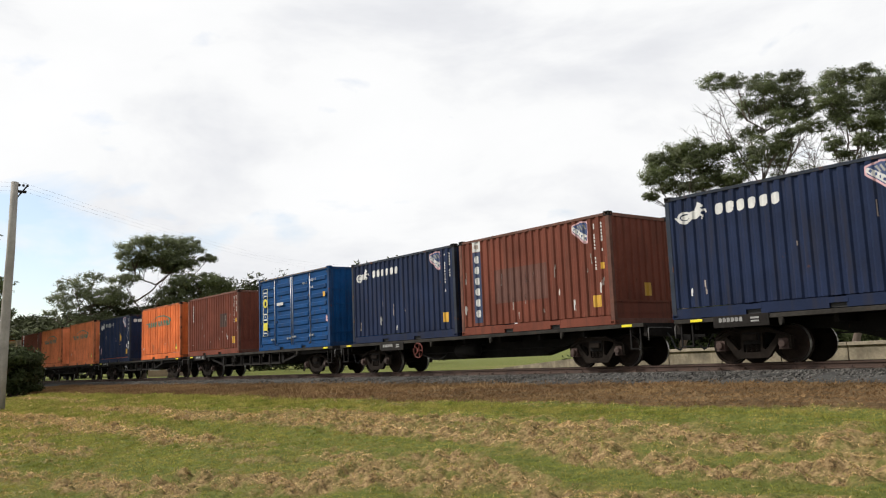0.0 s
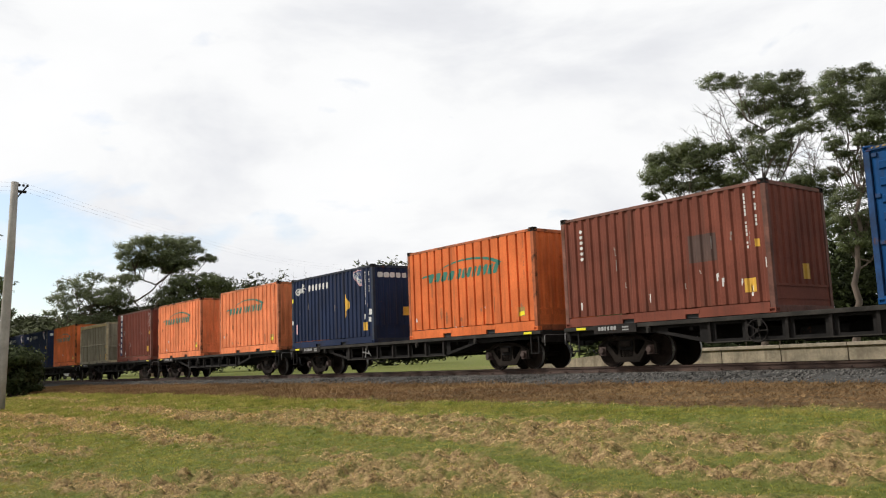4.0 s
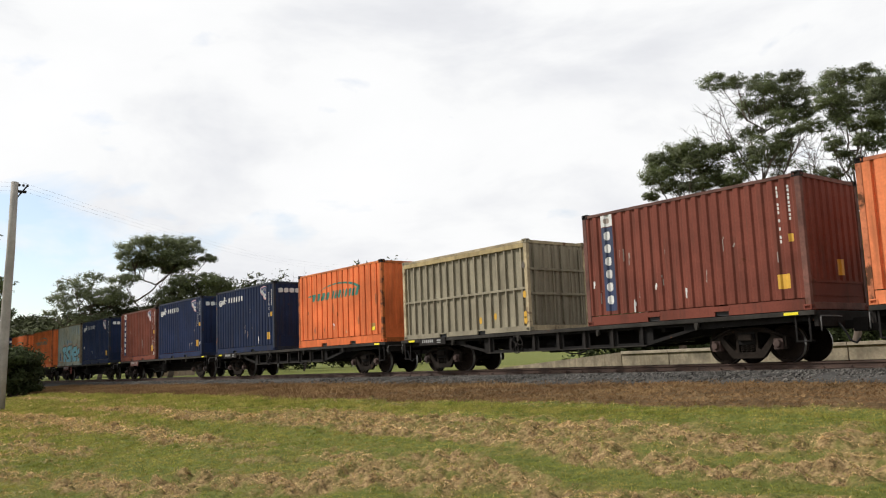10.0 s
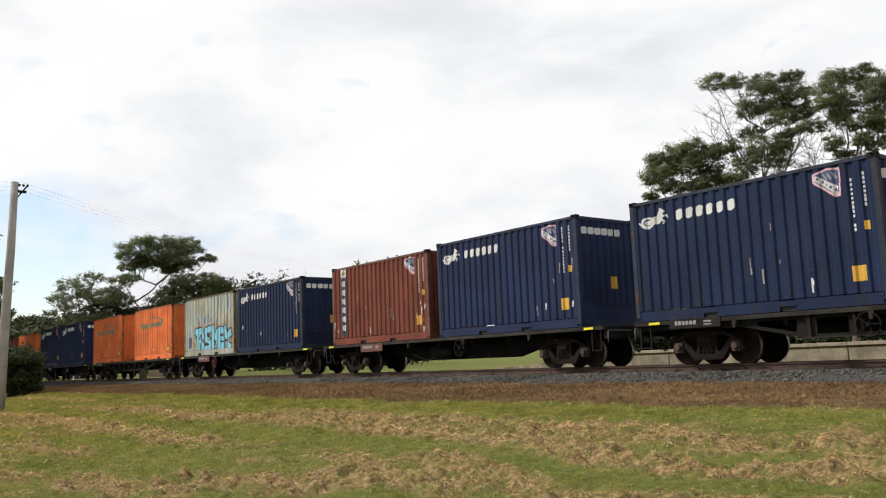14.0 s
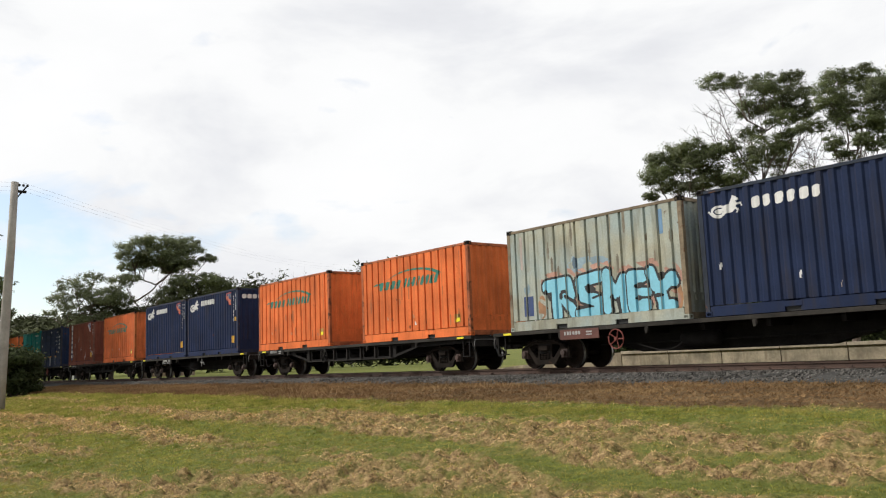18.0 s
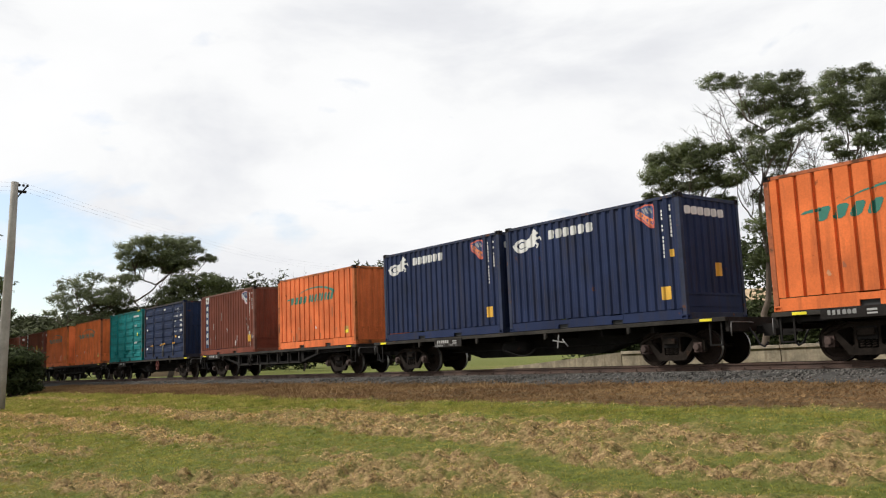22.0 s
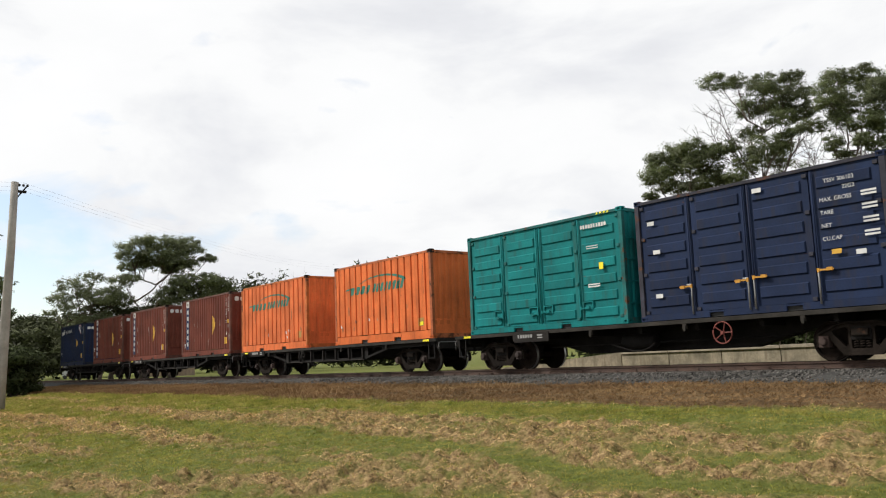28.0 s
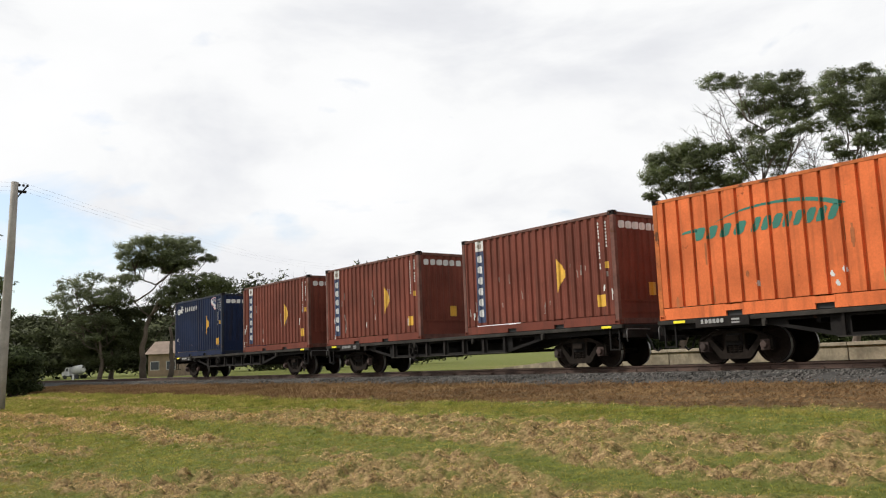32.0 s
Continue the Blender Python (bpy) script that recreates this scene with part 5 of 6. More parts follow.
def blue_marks(root, surf, h, seed, big=False, arrow=False):
    k = 1.35 if big else 1.0
    zc = h * (0.865 if big else 0.84)
    hx = fx(0.155 if big else 0.125)
    marking("figure", horse(hx, zc - (0.08 if big else 0.01), 1.15 * k), (hx - 0.8, hx + 0.7), (zc - 0.55, zc + 0.35), surf, WHITE, root, label="plain white figure emblem")
    x0 = fx(0.275 if big else 0.215)
    slab_row(slabs(6, x0, x0 + 1.66, zc - 0.13, zc + 0.12, 0.08, seed), (zc - 0.2, zc + 0.2), surf, WHITE, root)
    badge(root, surf, h, "red" if seed in (19, 20) else "white")
    common_plates(root, surf, h, seed, 0.0 if big else 0.35)
    if arrow:
        marking("pennant", poly((fx(0.675), h * 0.68), (fx(0.70), h * 0.62), (fx(0.73), h * 0.55), (fx(0.73), h * 0.49), (fx(0.695), h * 0.44), (fx(0.675), h * 0.34)), (fx(0.66), fx(0.74)), (h * 0.3, h * 0.7), surf, YELLOW, root, label="yellow pennant marking")
    end_mark("lettering", blocks(6, -1.0, 0.60, h * 0.84, h * 0.905, 0, seed), (-1.05, 0.7), (h * 0.8, h * 0.93), WHITE, root)
    end_mark("placard", rect(0.10, 0.38, h * 0.35, h * 0.46), (0.05, 0.42), (h * 0.33, h * 0.5), YELLOW, root, "yellow placard")


def brown_marks(root, surf, h, seed, arrow=False, strip=True, end_text=False):
    if strip:
        x0, x1 = fx(0.10), fx(0.165)
        marking("name_strip", rect(x0, x1, h * 0.12, h * 0.86), (x0 - 0.05, x1 + 0.05), (h * 0.1, h * 0.9), surf, STRIP, root, label="blue upright name strip")
        marking("name_strip", rect(x0, x1, h * 0.865, h * 0.97), (x0 - 0.05, x1 + 0.05), (h * 0.85, h * 0.98), surf, WHITE, root)
        n, a, c = 6, h * 0.16, h * 0.84
        dz = (c - a) / n
        for k in range(n):
            m, zc = (x0 + x1) / 2, a + (k + 0.5) * dz
            ring = ellipse(m, zc, 0.105, dz * 0.34)
            marking("letter_slab", ring, (x0, x1), (a, c), surf, WHITE, root, lift=0.007)
        marking("letter_slab", ellipse((x0 + x1) / 2, h * 0.917, 0.10, 0.07), (x0, x1), (h * 0.86, h * 0.97), surf, surface("faded brown roundel", (0.30, 0.24, 0.20)), root, lift=0.007)
    common_plates(root, surf, h, seed, 1.1)
    if arrow:
        marking("pennant", poly((fx(0.655), h * 0.66), (fx(0.68), h * 0.60), (fx(0.71), h * 0.53), (fx(0.71), h * 0.47), (fx(0.675), h * 0.42), (fx(0.655), h * 0.32)), (fx(0.64), fx(0.72)), (h * 0.3, h * 0.7), surf, YELLOW, root, label="yellow pennant marking")
    elif seed not in (4, 9):
        badge(root, surf, h, "white")
    if not strip:
        for k in range(6):
            marking("letter_slab", ellipse(fx(0.115), h * (0.86 - 0.05 * k), 0.05, 0.045), (fx(0.10), fx(0.13)), (h * 0.5, h * 0.9), surf, WHITE, root)
    if end_text:
        end_mark("lettering", blocks(6, -1.0, 0.65, h * 0.855, h * 0.92, 0, seed), (-1.05, 0.8), (h * 0.8, h * 0.95), WHITE, root)
    end_mark("placard", rect(0.05, 0.35, h * 0.26, h * 0.38), (0.0, 0.4), (h * 0.24, h * 0.4), YELLOW, root, "yellow placard")


def orange_marks(root, surf, h, seed):
    z = h * 0.66
    r = random.Random(seed)
    slab_row(slabs(4, fx(0.17), fx(0.40), z - 0.14, z + 0.15, 0.45, seed) + slabs(8, fx(0.415), fx(0.74), z - 0.13, z + 0.17, 0.45, seed + 1), (z - 0.2, z + 0.25), surf, SEA, root)
    marking("letter_slab", poly((fx(0.125), z + 0.05), (fx(0.20), z + 0.07), (fx(0.20), z + 0.15), (fx(0.14), z + 0.11)), (fx(0.12), fx(0.21)), (z, z + 0.2), surf, SEA, root)
    arc = minus(ellipse(fx(0.52), z - 0.10, 1.75, 0.56), ellipse(fx(0.50), z - 0.16, 1.75, 0.56))
    marking("swoosh", minus(arc, lambda x, zz: zz < z + 0.16), (fx(0.2), fx(0.85)), (z + 0.1, z + 0.5), surf, SEA, root, label="sea-green arched swoosh")
    for _ in range(4):
        x, zz = fx(r.uniform(0.04, 0.95)), h * r.uniform(0.14, 0.30)
        marking("patch", union(ellipse(x, zz, 0.035, 0.06), ellipse(x + 0.025, zz - 0.03, 0.03, 0.035)), (x - 0.1, x + 0.1), (zz - 0.12, zz + 0.12), surf, r.choice((WHITE, surface("faded orange patch", (0.55, 0.24, 0.11)), surface("dark orange stain", (0.34, 0.10, 0.035)))), root, label="worn patch")
    marking("placard", rect(fx(0.87), fx(0.92), h * 0.15, h * 0.24), (fx(0.86), fx(0.93)), (h * 0.1, h * 0.3), surf, surface("grimy olive patch", (0.42, 0.26, 0.06)), root, label="grimy olive placard")
    if r.random() < 0.6:
        marking("placard", poly((fx(0.875), h * 0.15), (fx(0.915), h * 0.16), (fx(0.915), h * 0.20), (fx(0.875), h * 0.19)), (fx(0.87), fx(0.92)), (h * 0.1, h * 0.3), surf, LIME, root, label="bright yellow sticker", lift=0.008)
    for k in range(9):
        x, zz = fx(r.uniform(0.05, 0.95)), h * r.uniform(0.12, 0.55)
        marking("stain", ellipse(x, zz, r.uniform(0.02, 0.06), r.uniform(0.06, 0.28)), (x - 0.1, x + 0.1), (max(0.28, zz - 0.3), zz + 0.3), surf, surface("rusty grime", (0.40, 0.125, 0.04), 0.9, dark=0.6, light=1.3), root, label="rusty grime stain")
    marking("number_strip", dash_column(fx(0.925), h * 0.52, h * 0.93, 0.035, seed, 14), (fx(0.91), fx(0.94)), (h * 0.4, h * 0.95), surf, surface("dark brown lettering", (0.30, 0.085, 0.03)), root)


def grey_graffiti(root, surf, h, seed):
    r = random.Random(3)
    figures = [[(.250, 1.16, .375, 1.20, .17), (.305, 1.05, .310, .36, .17), (.385, 1.12, .395, .86, .14), (.355, .78, .415, .34, .15)],
               [(.450, 1.18, .560, 1.26, .15), (.450, 1.12, .458, .86, .15), (.465, .80, .560, .62, .16), (.560, .58, .545, .36, .16), (.440, .36, .540, .34, .14)],
               [(.602, 1.30, .600, .40, .13), (.602, 1.20, .645, .80, .12), (.688, 1.12, .648, .76, .12), (.690, 1.12, .692, .36, .13)],
               [(.732, 1.14, .790, 1.12, .15), (.730, 1.08, .732, .46, .14), (.735, .40, .800, .42, .15), (.775, .74, .815, .72, .10)],
               [(.830, 1.20, .850, .86, .14), (.930, 1.00, .872, .76, .15), (.868, .80, .890, .36, .16), (.925, .92, .945, .90, .11), (.880, .36, .925, .36, .13)]]
    grow = lambda strokes, w: union(*[capsule(fx(a), b, fx(c), d, q + w) for a, b, c, d, q in strokes])
    span, lo = (fx(0.16), fx(0.985)), (0.275, 1.95)
    ragged = lambda x, z: np.sin(x * 11.0 + 2 * np.sin(z * 9)) * np.cos(z * 8.0 + x * 3) > 0.12
    marking("spray_haze", minus(union(*[grow([(a + 0.006, b + 0.10, c + 0.006, d + 0.12, q) for a, b, c, d, q in g], 0.09) for g in figures]), ragged), span, lo, surf, surface("faded red spray", (0.50, 0.27, 0.20), dark=0.6, light=1.2), root, label="faded red spray haze", lift=0.003)
    marking("spray_haze", minus(union(ellipse(fx(0.215), 0.62, 0.16, 0.32), ellipse(fx(0.955), 0.55, 0.14, 0.34)), ragged), span, lo, surf, surface("rust-orange spray", (0.40, 0.20, 0.09), dark=0.6, light=1.2), root, label="rust-orange spray haze", lift=0.0028)
    marking("spray_haze", minus(union(ellipse(fx(0.42), 1.66, 0.10, 0.22), ellipse(fx(0.50), 1.62, 0.75, 0.20), ellipse(fx(0.12), 1.16, 0.12, 0.16)), lambda x, z: np.sin(x * 7 + z * 5) * np.sin(z * 13 - x * 4) > 0.25), (fx(0.05), fx(0.8)), lo, surf, surface("faded blue spray", (0.24, 0.34, 0.40), dark=0.7, light=1.2), root, label="faded blue spray haze", lift=0.0025)
    marking("spray_haze", ellipse(fx(0.425), 1.70, 0.07, 0.16), (fx(0.4), fx(0.45)), lo, surf, surface("slate blue spray", (0.09, 0.15, 0.21)), root, lift=0.004)
    marking("spray_outline", union(*[grow(g, 0.065) for g in figures]), span, lo, surf, BLACK, root, label="black spray-painted outline", lift=0.005)
    for g in figures:
        others = [q for q in figures if q is not g]
        late = union(*[grow(q, 0.035) for q in others[figures.index(g):]]) if others[figures.index(g):] else None
        body = grow(g, 0.0)
        marking("spray_fill", minus(body, late) if late else body, span, lo, surf, CYAN, root, label="pale cyan spray-painted shape", lift=0.007)
    marks = [ellipse(fx(.335), .86, .07, .09), ellipse(fx(.515), .94, .15, .09), ellipse(fx(.500), .98, .09, .13), ellipse(fx(.770), .90, .16, .07), ellipse(fx(.765), .60, .10, .07), ellipse(fx(.862), .62, .13, .05), ellipse(fx(.885), 1.08, .10, .10),
             capsule(fx(.36), .84, fx(.42), .66, .05), capsule(fx(.24), 1.02, fx(.27), .80, .05), capsule(fx(.52), .72, fx(.575), .80, .03), capsule(fx(.625), .70, fx(.630), .34, .05), capsule(fx(.43), .48, fx(.50), .52, .035), capsule(fx(.655), .62, fx(.668), .30, .05)]
    marking("spray_outline", union(*marks), span, lo, surf, BLACK, root, lift=0.009)
    marking("patch", rect(fx(0.095), fx(0.158), 0.40, 0.95), (fx(0.08), fx(0.17)), (0.3, 1.0), surf, SIGN_BLUE, root, label="blue spray patch")
    marking("number_strip", rect(fx(0.88), fx(0.905), h * 0.72, h * 0.93), (fx(0.87), fx(0.91)), (h * 0.7, h * 0.95), surf, surface("pale blue label", (0.13, 0.26, 0.42)), root)
    marking("patch", rect(fx(0.085), fx(0.10), h * 0.6, h * 0.92), (fx(0.08), fx(0.11)), (h * 0.55, h * 0.95), surf, surface("chipped pink label", (0.50, 0.40, 0.36)), root)
    for k in range(12):
        x, zz = fx(r.uniform(0.05, 0.97)), h * r.uniform(0.5, 0.95)
        marking("stain", ellipse(x, zz, r.uniform(0.02, 0.05), r.uniform(0.08, 0.35)), (x - 0.1, x + 0.1), (zz - 0.4, min(h - 0.1, zz + 0.4)), surf, surface("brown run stain", (0.22, 0.19, 0.14), 0.9, dark=0.6, light=1.3), root, label="brown run stain")


def text_mesh(body, size):
    cu = bpy.data.curves.new("text", "FONT")
    cu.body, cu.size = body, size
    ob = bpy.data.objects.new("text", cu)
    scene.collection.objects.link(ob)
    dg = bpy.context.evaluated_depsgraph_get()
    me = bpy.data.meshes.new_from_object(ob.evaluated_get(dg))
    bpy.data.objects.remove(ob)
    return me


def writing(body, size, x, z, y, material, root):
    """Readable words on the near side."""
    me = text_mesh(body, size)
    me.materials.clear()
    me.materials.append(material)
    ob = part("writing", me, material, root)
    ob.matrix_basis = pose(x, y, z, 90, 0, 0)
    return ob


def door_marks(root, surf, h, kind):
    y = -HY + 0.010
    flat = lambda x: y
    if kind == "blue":
        writing("932593 3", 0.14, fx(0.755), h * 0.85, y - 0.034, WHITE, root)
        writing("22G8", 0.12, fx(0.76), h * 0.76, y - 0.034, WHITE, root)
        writing("RWTU", 0.12, fx(0.66), h * 0.83, y - 0.034, WHITE, root)
        plate, cream = lambda x: y - 0.036, surface("faded cream notice", (0.62, 0.62, 0.40), 0.6, dark=0.7, light=1.1)
        band = (fx(0.06), fx(0.17)), (h * 0.15, h * 0.9)
        marking("notice", minus(rect(fx(0.078), fx(0.152), h * 0.20, h * 0.86), rect(fx(0.084), fx(0.146), h * 0.206, h * 0.854)), *band, plate, cream, root, label="tall pale-edged notice", col=0.01)
        marking("notice", union(*[rect(fx(0.090 + q), fx(0.140 - q), h * z, h * z + 0.05) for z, q in ((0.80, 0), (0.755, 0.005), (0.50, 0.004), (0.462, 0.02), (0.42, 0), (0.235, 0.004))]), *band, plate, WHITE, root)
        marking("notice", union(minus(ellipse(fx(0.115), h * 0.66, 0.19, 0.19), ellipse(fx(0.118), h * 0.655, 0.085, 0.10)), rect(fx(0.082), fx(0.148), h * 0.28, h * 0.385)), *band, plate, surface("faded yellow notice", (0.72, 0.62, 0.04), 0.6, dark=0.75, light=1.1), root, label="faded yellow notice")
        marking("paint_scuff", union(ellipse(fx(0.965), h * 0.36, 0.06, 0.09), rect(fx(0.955), fx(0.98), h * 0.31, h * 0.34)), (fx(0.94), fx(0.99)), (h * 0.28, h * 0.42), lambda x: -HY - 0.001, PINK, root, label="torn pink and white sticker")
        marking("notice", rect(fx(0.29), fx(0.385), h * 0.60, h * 0.64), (fx(0.28), fx(0.40)), (h * 0.5, h * 0.7), lambda x: y - 0.034, WHITE, root)
        marking("placard", rect(fx(0.93), fx(0.955), h * 0.63, h * 0.69), (fx(0.9), fx(0.97)), (h * 0.6, h * 0.7), lambda x: y - 0.034, YELLOW, root)
        marking("hazard_stripes", union(*[poly((fx(0.02 * k), h - 0.075), (fx(0.02 * k + 0.01), h - 0.075), (fx(0.02 * k + 0.015), h - 0.02), (fx(0.02 * k + 0.005), h - 0.02)) for k in range(50)]), (-HX + 0.13, HX - 0.13), (h - 0.05, h - 0.02), lambda x: -HY + 0.002, surface("grimy ochre stripe", (0.34, 0.22, 0.05)), root, label="worn yellow and black striped rail")
    if kind == "ink":
        rows = (("TSSV 306103", 0.86, 0.80), ("22G2", 0.80, 0.86), ("MAX. GROSS", 0.73, 0.78), ("TARE", 0.64, 0.78), ("NET", 0.55, 0.78), ("CU.CAP", 0.46, 0.78))
        for body, z, f in rows:
            writing(body, 0.115, fx(f) - 0.02, h * z, y - 0.034, WHITE, root)
        for z in (0.73, 0.64, 0.55, 0.46):
            marking("figures", union(*[rect(fx(0.915), fx(0.965), h * z + d, h * z + d + 0.04) for d in (0.0, 0.065)]), (fx(0.90), fx(0.97)), (h * 0.4, h * 0.8), lambda x: y - 0.034, WHITE, root)
        for f, z, m in ((0.08, 0.80, WHITE), (0.55, 0.90, WHITE), (0.82, 0.38, YELLOW), (0.90, 0.36, WHITE), (0.10, 0.20, WHITE), (0.10, 0.56, WHITE)):
            marking("notice", rect(fx(f) - 0.11, fx(f) + 0.11, h * z - 0.05, h * z + 0.05), (fx(f) - 0.12, fx(f) + 0.12), (h * z - 0.1, h * z + 0.1), lambda x: y - 0.034, m, root)
    if kind == "teal":
        marking("figures", blocks(10, fx(0.77), fx(0.92), h * 0.865, h * 0.90, 0, 3), (fx(0.75), fx(0.95)), (h * 0.8, h * 0.95), lambda x: y - 0.034, WHITE, root)
        for z in (0.68, 0.34):
            marking("figures", union(*[rect(fx(0.80), fx(0.865), h * z + d, h * z + d + 0.028) for d in (0, 0.055)]), (fx(0.79), fx(0.89)), (h * 0.3, h * 0.75), lambda x: y - 0.034, WHITE, root)
        marking("placard", rect(fx(0.868), fx(0.890), h * 0.49, h * 0.55), (fx(0.85), fx(0.9)), (h * 0.4, h * 0.6), lambda x: y - 0.034, LIME, root)
        marking("notice", union(*[poly((fx(0.86 + 0.02 * k), h - 0.07), (fx(0.87 + 0.02 * k), h - 0.07), (fx(0.875 + 0.02 * k), h - 0.02), (fx(0.865 + 0.02 * k), h - 0.02)) for k in range(4)]), (fx(0.85), fx(0.95)), (h - 0.08, h - 0.01), lambda x: -HY + 0.002, LIME, root)


HC = 2.88
NAVY_LABEL = "navy blue corrugated shipping container with white markings, on a flat wagon"
BROWN_LABEL = "red-brown corrugated shipping container with a blue name strip"
ORANGE_LABEL = "bright orange ribbed shipping container with sea-green lettering"
LOADS = [  # place of the trailing end along the train, kind
    (-12.30, "navy"), (-20.10, "brown"), (-26.40, "navy"), (-34.10, "blue doors"), (-42.27, "plain brown"), (-49.40, "orange"), (-57.60, "navy arrow"), (-64.85, "pale orange"),
    (-73.20, "pale orange"), (-80.41, "dark brown strip"), (-88.63, "tan"), (-95.95, "deep orange"), (-104.18, "navy end"), (-112.05, "royal"), (-118.62, "brown"), (-127.08, "navy end"),
    (-133.58, "graffiti"), (-141.43, "orange"), (-149.80, "orange"), (-158.03, "royal big"), (-164.38, "royal big"), (-172.36, "deep orange"), (-180.70, "brown"), (-189.00, "ink doors"),
    (-195.47, "teal doors"), (-203.42, "orange"), (-211.66, "deep orange"), (-218.95, "dark arrow"), (-227.28, "dark arrow"), (-234.71, "dark arrow"), (-243.10, "navy arrow")]
MOVING = []
for i, (s, kind) in enumerate(LOADS):
    if "orange" in kind:
        c, surf, h = container(ORANGE_LABEL, "wide", {"deep": DEEP_ORANGE, "pale": SALMON}.get(kind.split()[0], ORANGE), HC, i)
        orange_marks(c, surf, h, i)
    elif kind == "graffiti":
        c, surf, h = container("pale grey-green ribbed container with cyan graffiti", "wide", GREY, HC, i)
        grey_graffiti(c, surf, h, i)
    elif kind == "tan":
        c, surf, h = container("tan open-framed container with outside ribs", "ribs", TAN, 2.59, i)
        for f, z, m in ((0.975, 0.40, YELLOW), (0.975, 0.18, YELLOW), (0.975, 0.12, YELLOW), (0.75, 0.19, YELLOW), (0.64, 0.16, YELLOW), (0.975, 0.72, surface("dark lettering", (0.10, 0.08, 0.06)))):
            marking("placard", ellipse(fx(f), h * z, 0.07, 0.10), (fx(f) - 0.1, fx(f) + 0.1), (h * z - 0.12, h * z + 0.12), (lambda x: -HY - 0.001) if f > 0.9 else surf, m, c, label="worn yellow spot")
    elif "doors" in kind:
        paint = {"blue": BLUE, "ink": INK, "teal": TEAL}[kind.split()[0]]
        c, surf, h = container({"blue": "bright blue side-door container with white lock rods", "ink": "worn dark blue side-door container with white figures", "teal": "teal side-door container with pressed bands"}[kind.split()[0]], "doors", paint, 3.06 if paint is BLUE else 2.93, i)
        door_marks(c, surf, h, kind.split()[0])
    elif "brown" in kind or kind.startswith("dark"):
        paint = DARK_BROWN if kind.startswith("dark") else BROWN
        c, surf, h = container(BROWN_LABEL if kind != "plain brown" else "plain red-brown corrugated shipping container", "corr", paint, HC, i)
        brown_marks(c, surf, h, i, "arrow" in kind, kind != "plain brown", "arrow" in kind)
        if i in (1, 4):
            a, b2, za, zb = (0.26, 0.62, 0.29, 0.64) if i == 1 else (0.66, 0.78, 0.44, 0.66)
            marking("repaint_patch", rect(fx(a), fx(b2), h * za, h * zb), (fx(a), fx(b2)), (h * 0.3, h * 0.72), surf, surface("dull dark brown patch", (0.07, 0.034, 0.025), 0.8) if i == 4 else surface("old brown repaint", (0.115, 0.038, 0.024), 0.8), c, label="darker repainted patch")
    else:
        c, surf, h = container(NAVY_LABEL, "corr", ROYAL if "royal" in kind else NAVY, {6: 2.78, 12: 2.93, 13: 2.97}.get(i, 2.98 if "big" in kind else HC), i)
        blue_marks(c, surf, h, i, "big" in kind, "arrow" in kind)
        if i == 6:
            post = lambda x: -HY - 0.001
            for a, b2, za, zb, m in ((0.008, 0.024, 0.66, 0.72, LIME), (0.006, 0.022, 0.34, 0.40, WHITE), (0.95, 0.975, 0.27, 0.33, WHITE), (0.955, 0.985, 0.36, 0.43, WHITE)):
                marking("sticker", rect(fx(a), fx(b2), h * za, h * zb), (fx(a), fx(b2)), (h * za - 0.02, h * zb + 0.02), post, m, c, label="torn sticker")
            marking("sticker", rect(fx(0.05), fx(0.075), h * 0.20, h * 0.34), (fx(0.04), fx(0.08)), (h * 0.18, h * 0.36), surf, PINK, c, label="faded pink sticker")
    MOVING.append((c, s + HX, DECK_Z))


# ---- flat wagons ----
BASE = 1.52
WHEEL_R = 0.41
WHEELS = []


def wheel_set():
    bm = bmesh.new()
    for s in (-1, 1):
        y = s * 0.5335
        o = s
        lathe_y(bm, [(o * -0.060, WHEEL_R - 0.05), (o * -0.058, WHEEL_R + 0.028), (o * -0.030, WHEEL_R + 0.026), (o * -0.018, WHEEL_R + 0.004), (o * 0.064, WHEEL_R - 0.003), (o * 0.074, WHEEL_R - 0.013), (o * 0.074, WHEEL_R - 0.065), (o * 0.035, WHEEL_R - 0.075), (o * 0.02, 0.16), (o * 0.06, 0.13), (o * 0.075, 0.08)], 28, cy=y)
    tube(bm, [(0, -0.86, 0), (0, 0.86, 0)], 0.07, 12)
    bmesh.ops.recalc_face_normals(bm, faces=bm.faces[:])
    for f in bm.faces:
        c = f.calc_center_median()
        if f.normal.y ** 2 < 0.3 and WHEEL_R - 0.012 < math.hypot(c.x, c.z) < WHEEL_R + 0.004:
            f.material_index = 1
    return bm


def pierced(outer, holes, thick):
    """An upright plate in x and z with openings cut through it."""
    bm = bmesh.new()
    loops = []
    for pts in [outer] + holes:
        vs = [bm.verts.new((x, -thick / 2, z)) for x, z in pts]
        loops += [bm.edges.new((vs[k], vs[(k + 1) % len(vs)])) for k in range(len(vs))]
    bmesh.ops.triangle_fill(bm, edges=loops, use_beauty=True)
    res = bmesh.ops.extrude_face_region(bm, geom=bm.faces[:])
    bmesh.ops.translate(bm, vec=(0, thick, 0), verts=[v for v in res["geom"] if isinstance(v, bmesh.types.BMVert)])
    bmesh.ops.recalc_face_normals(bm, faces=bm.faces[:])
    return bm


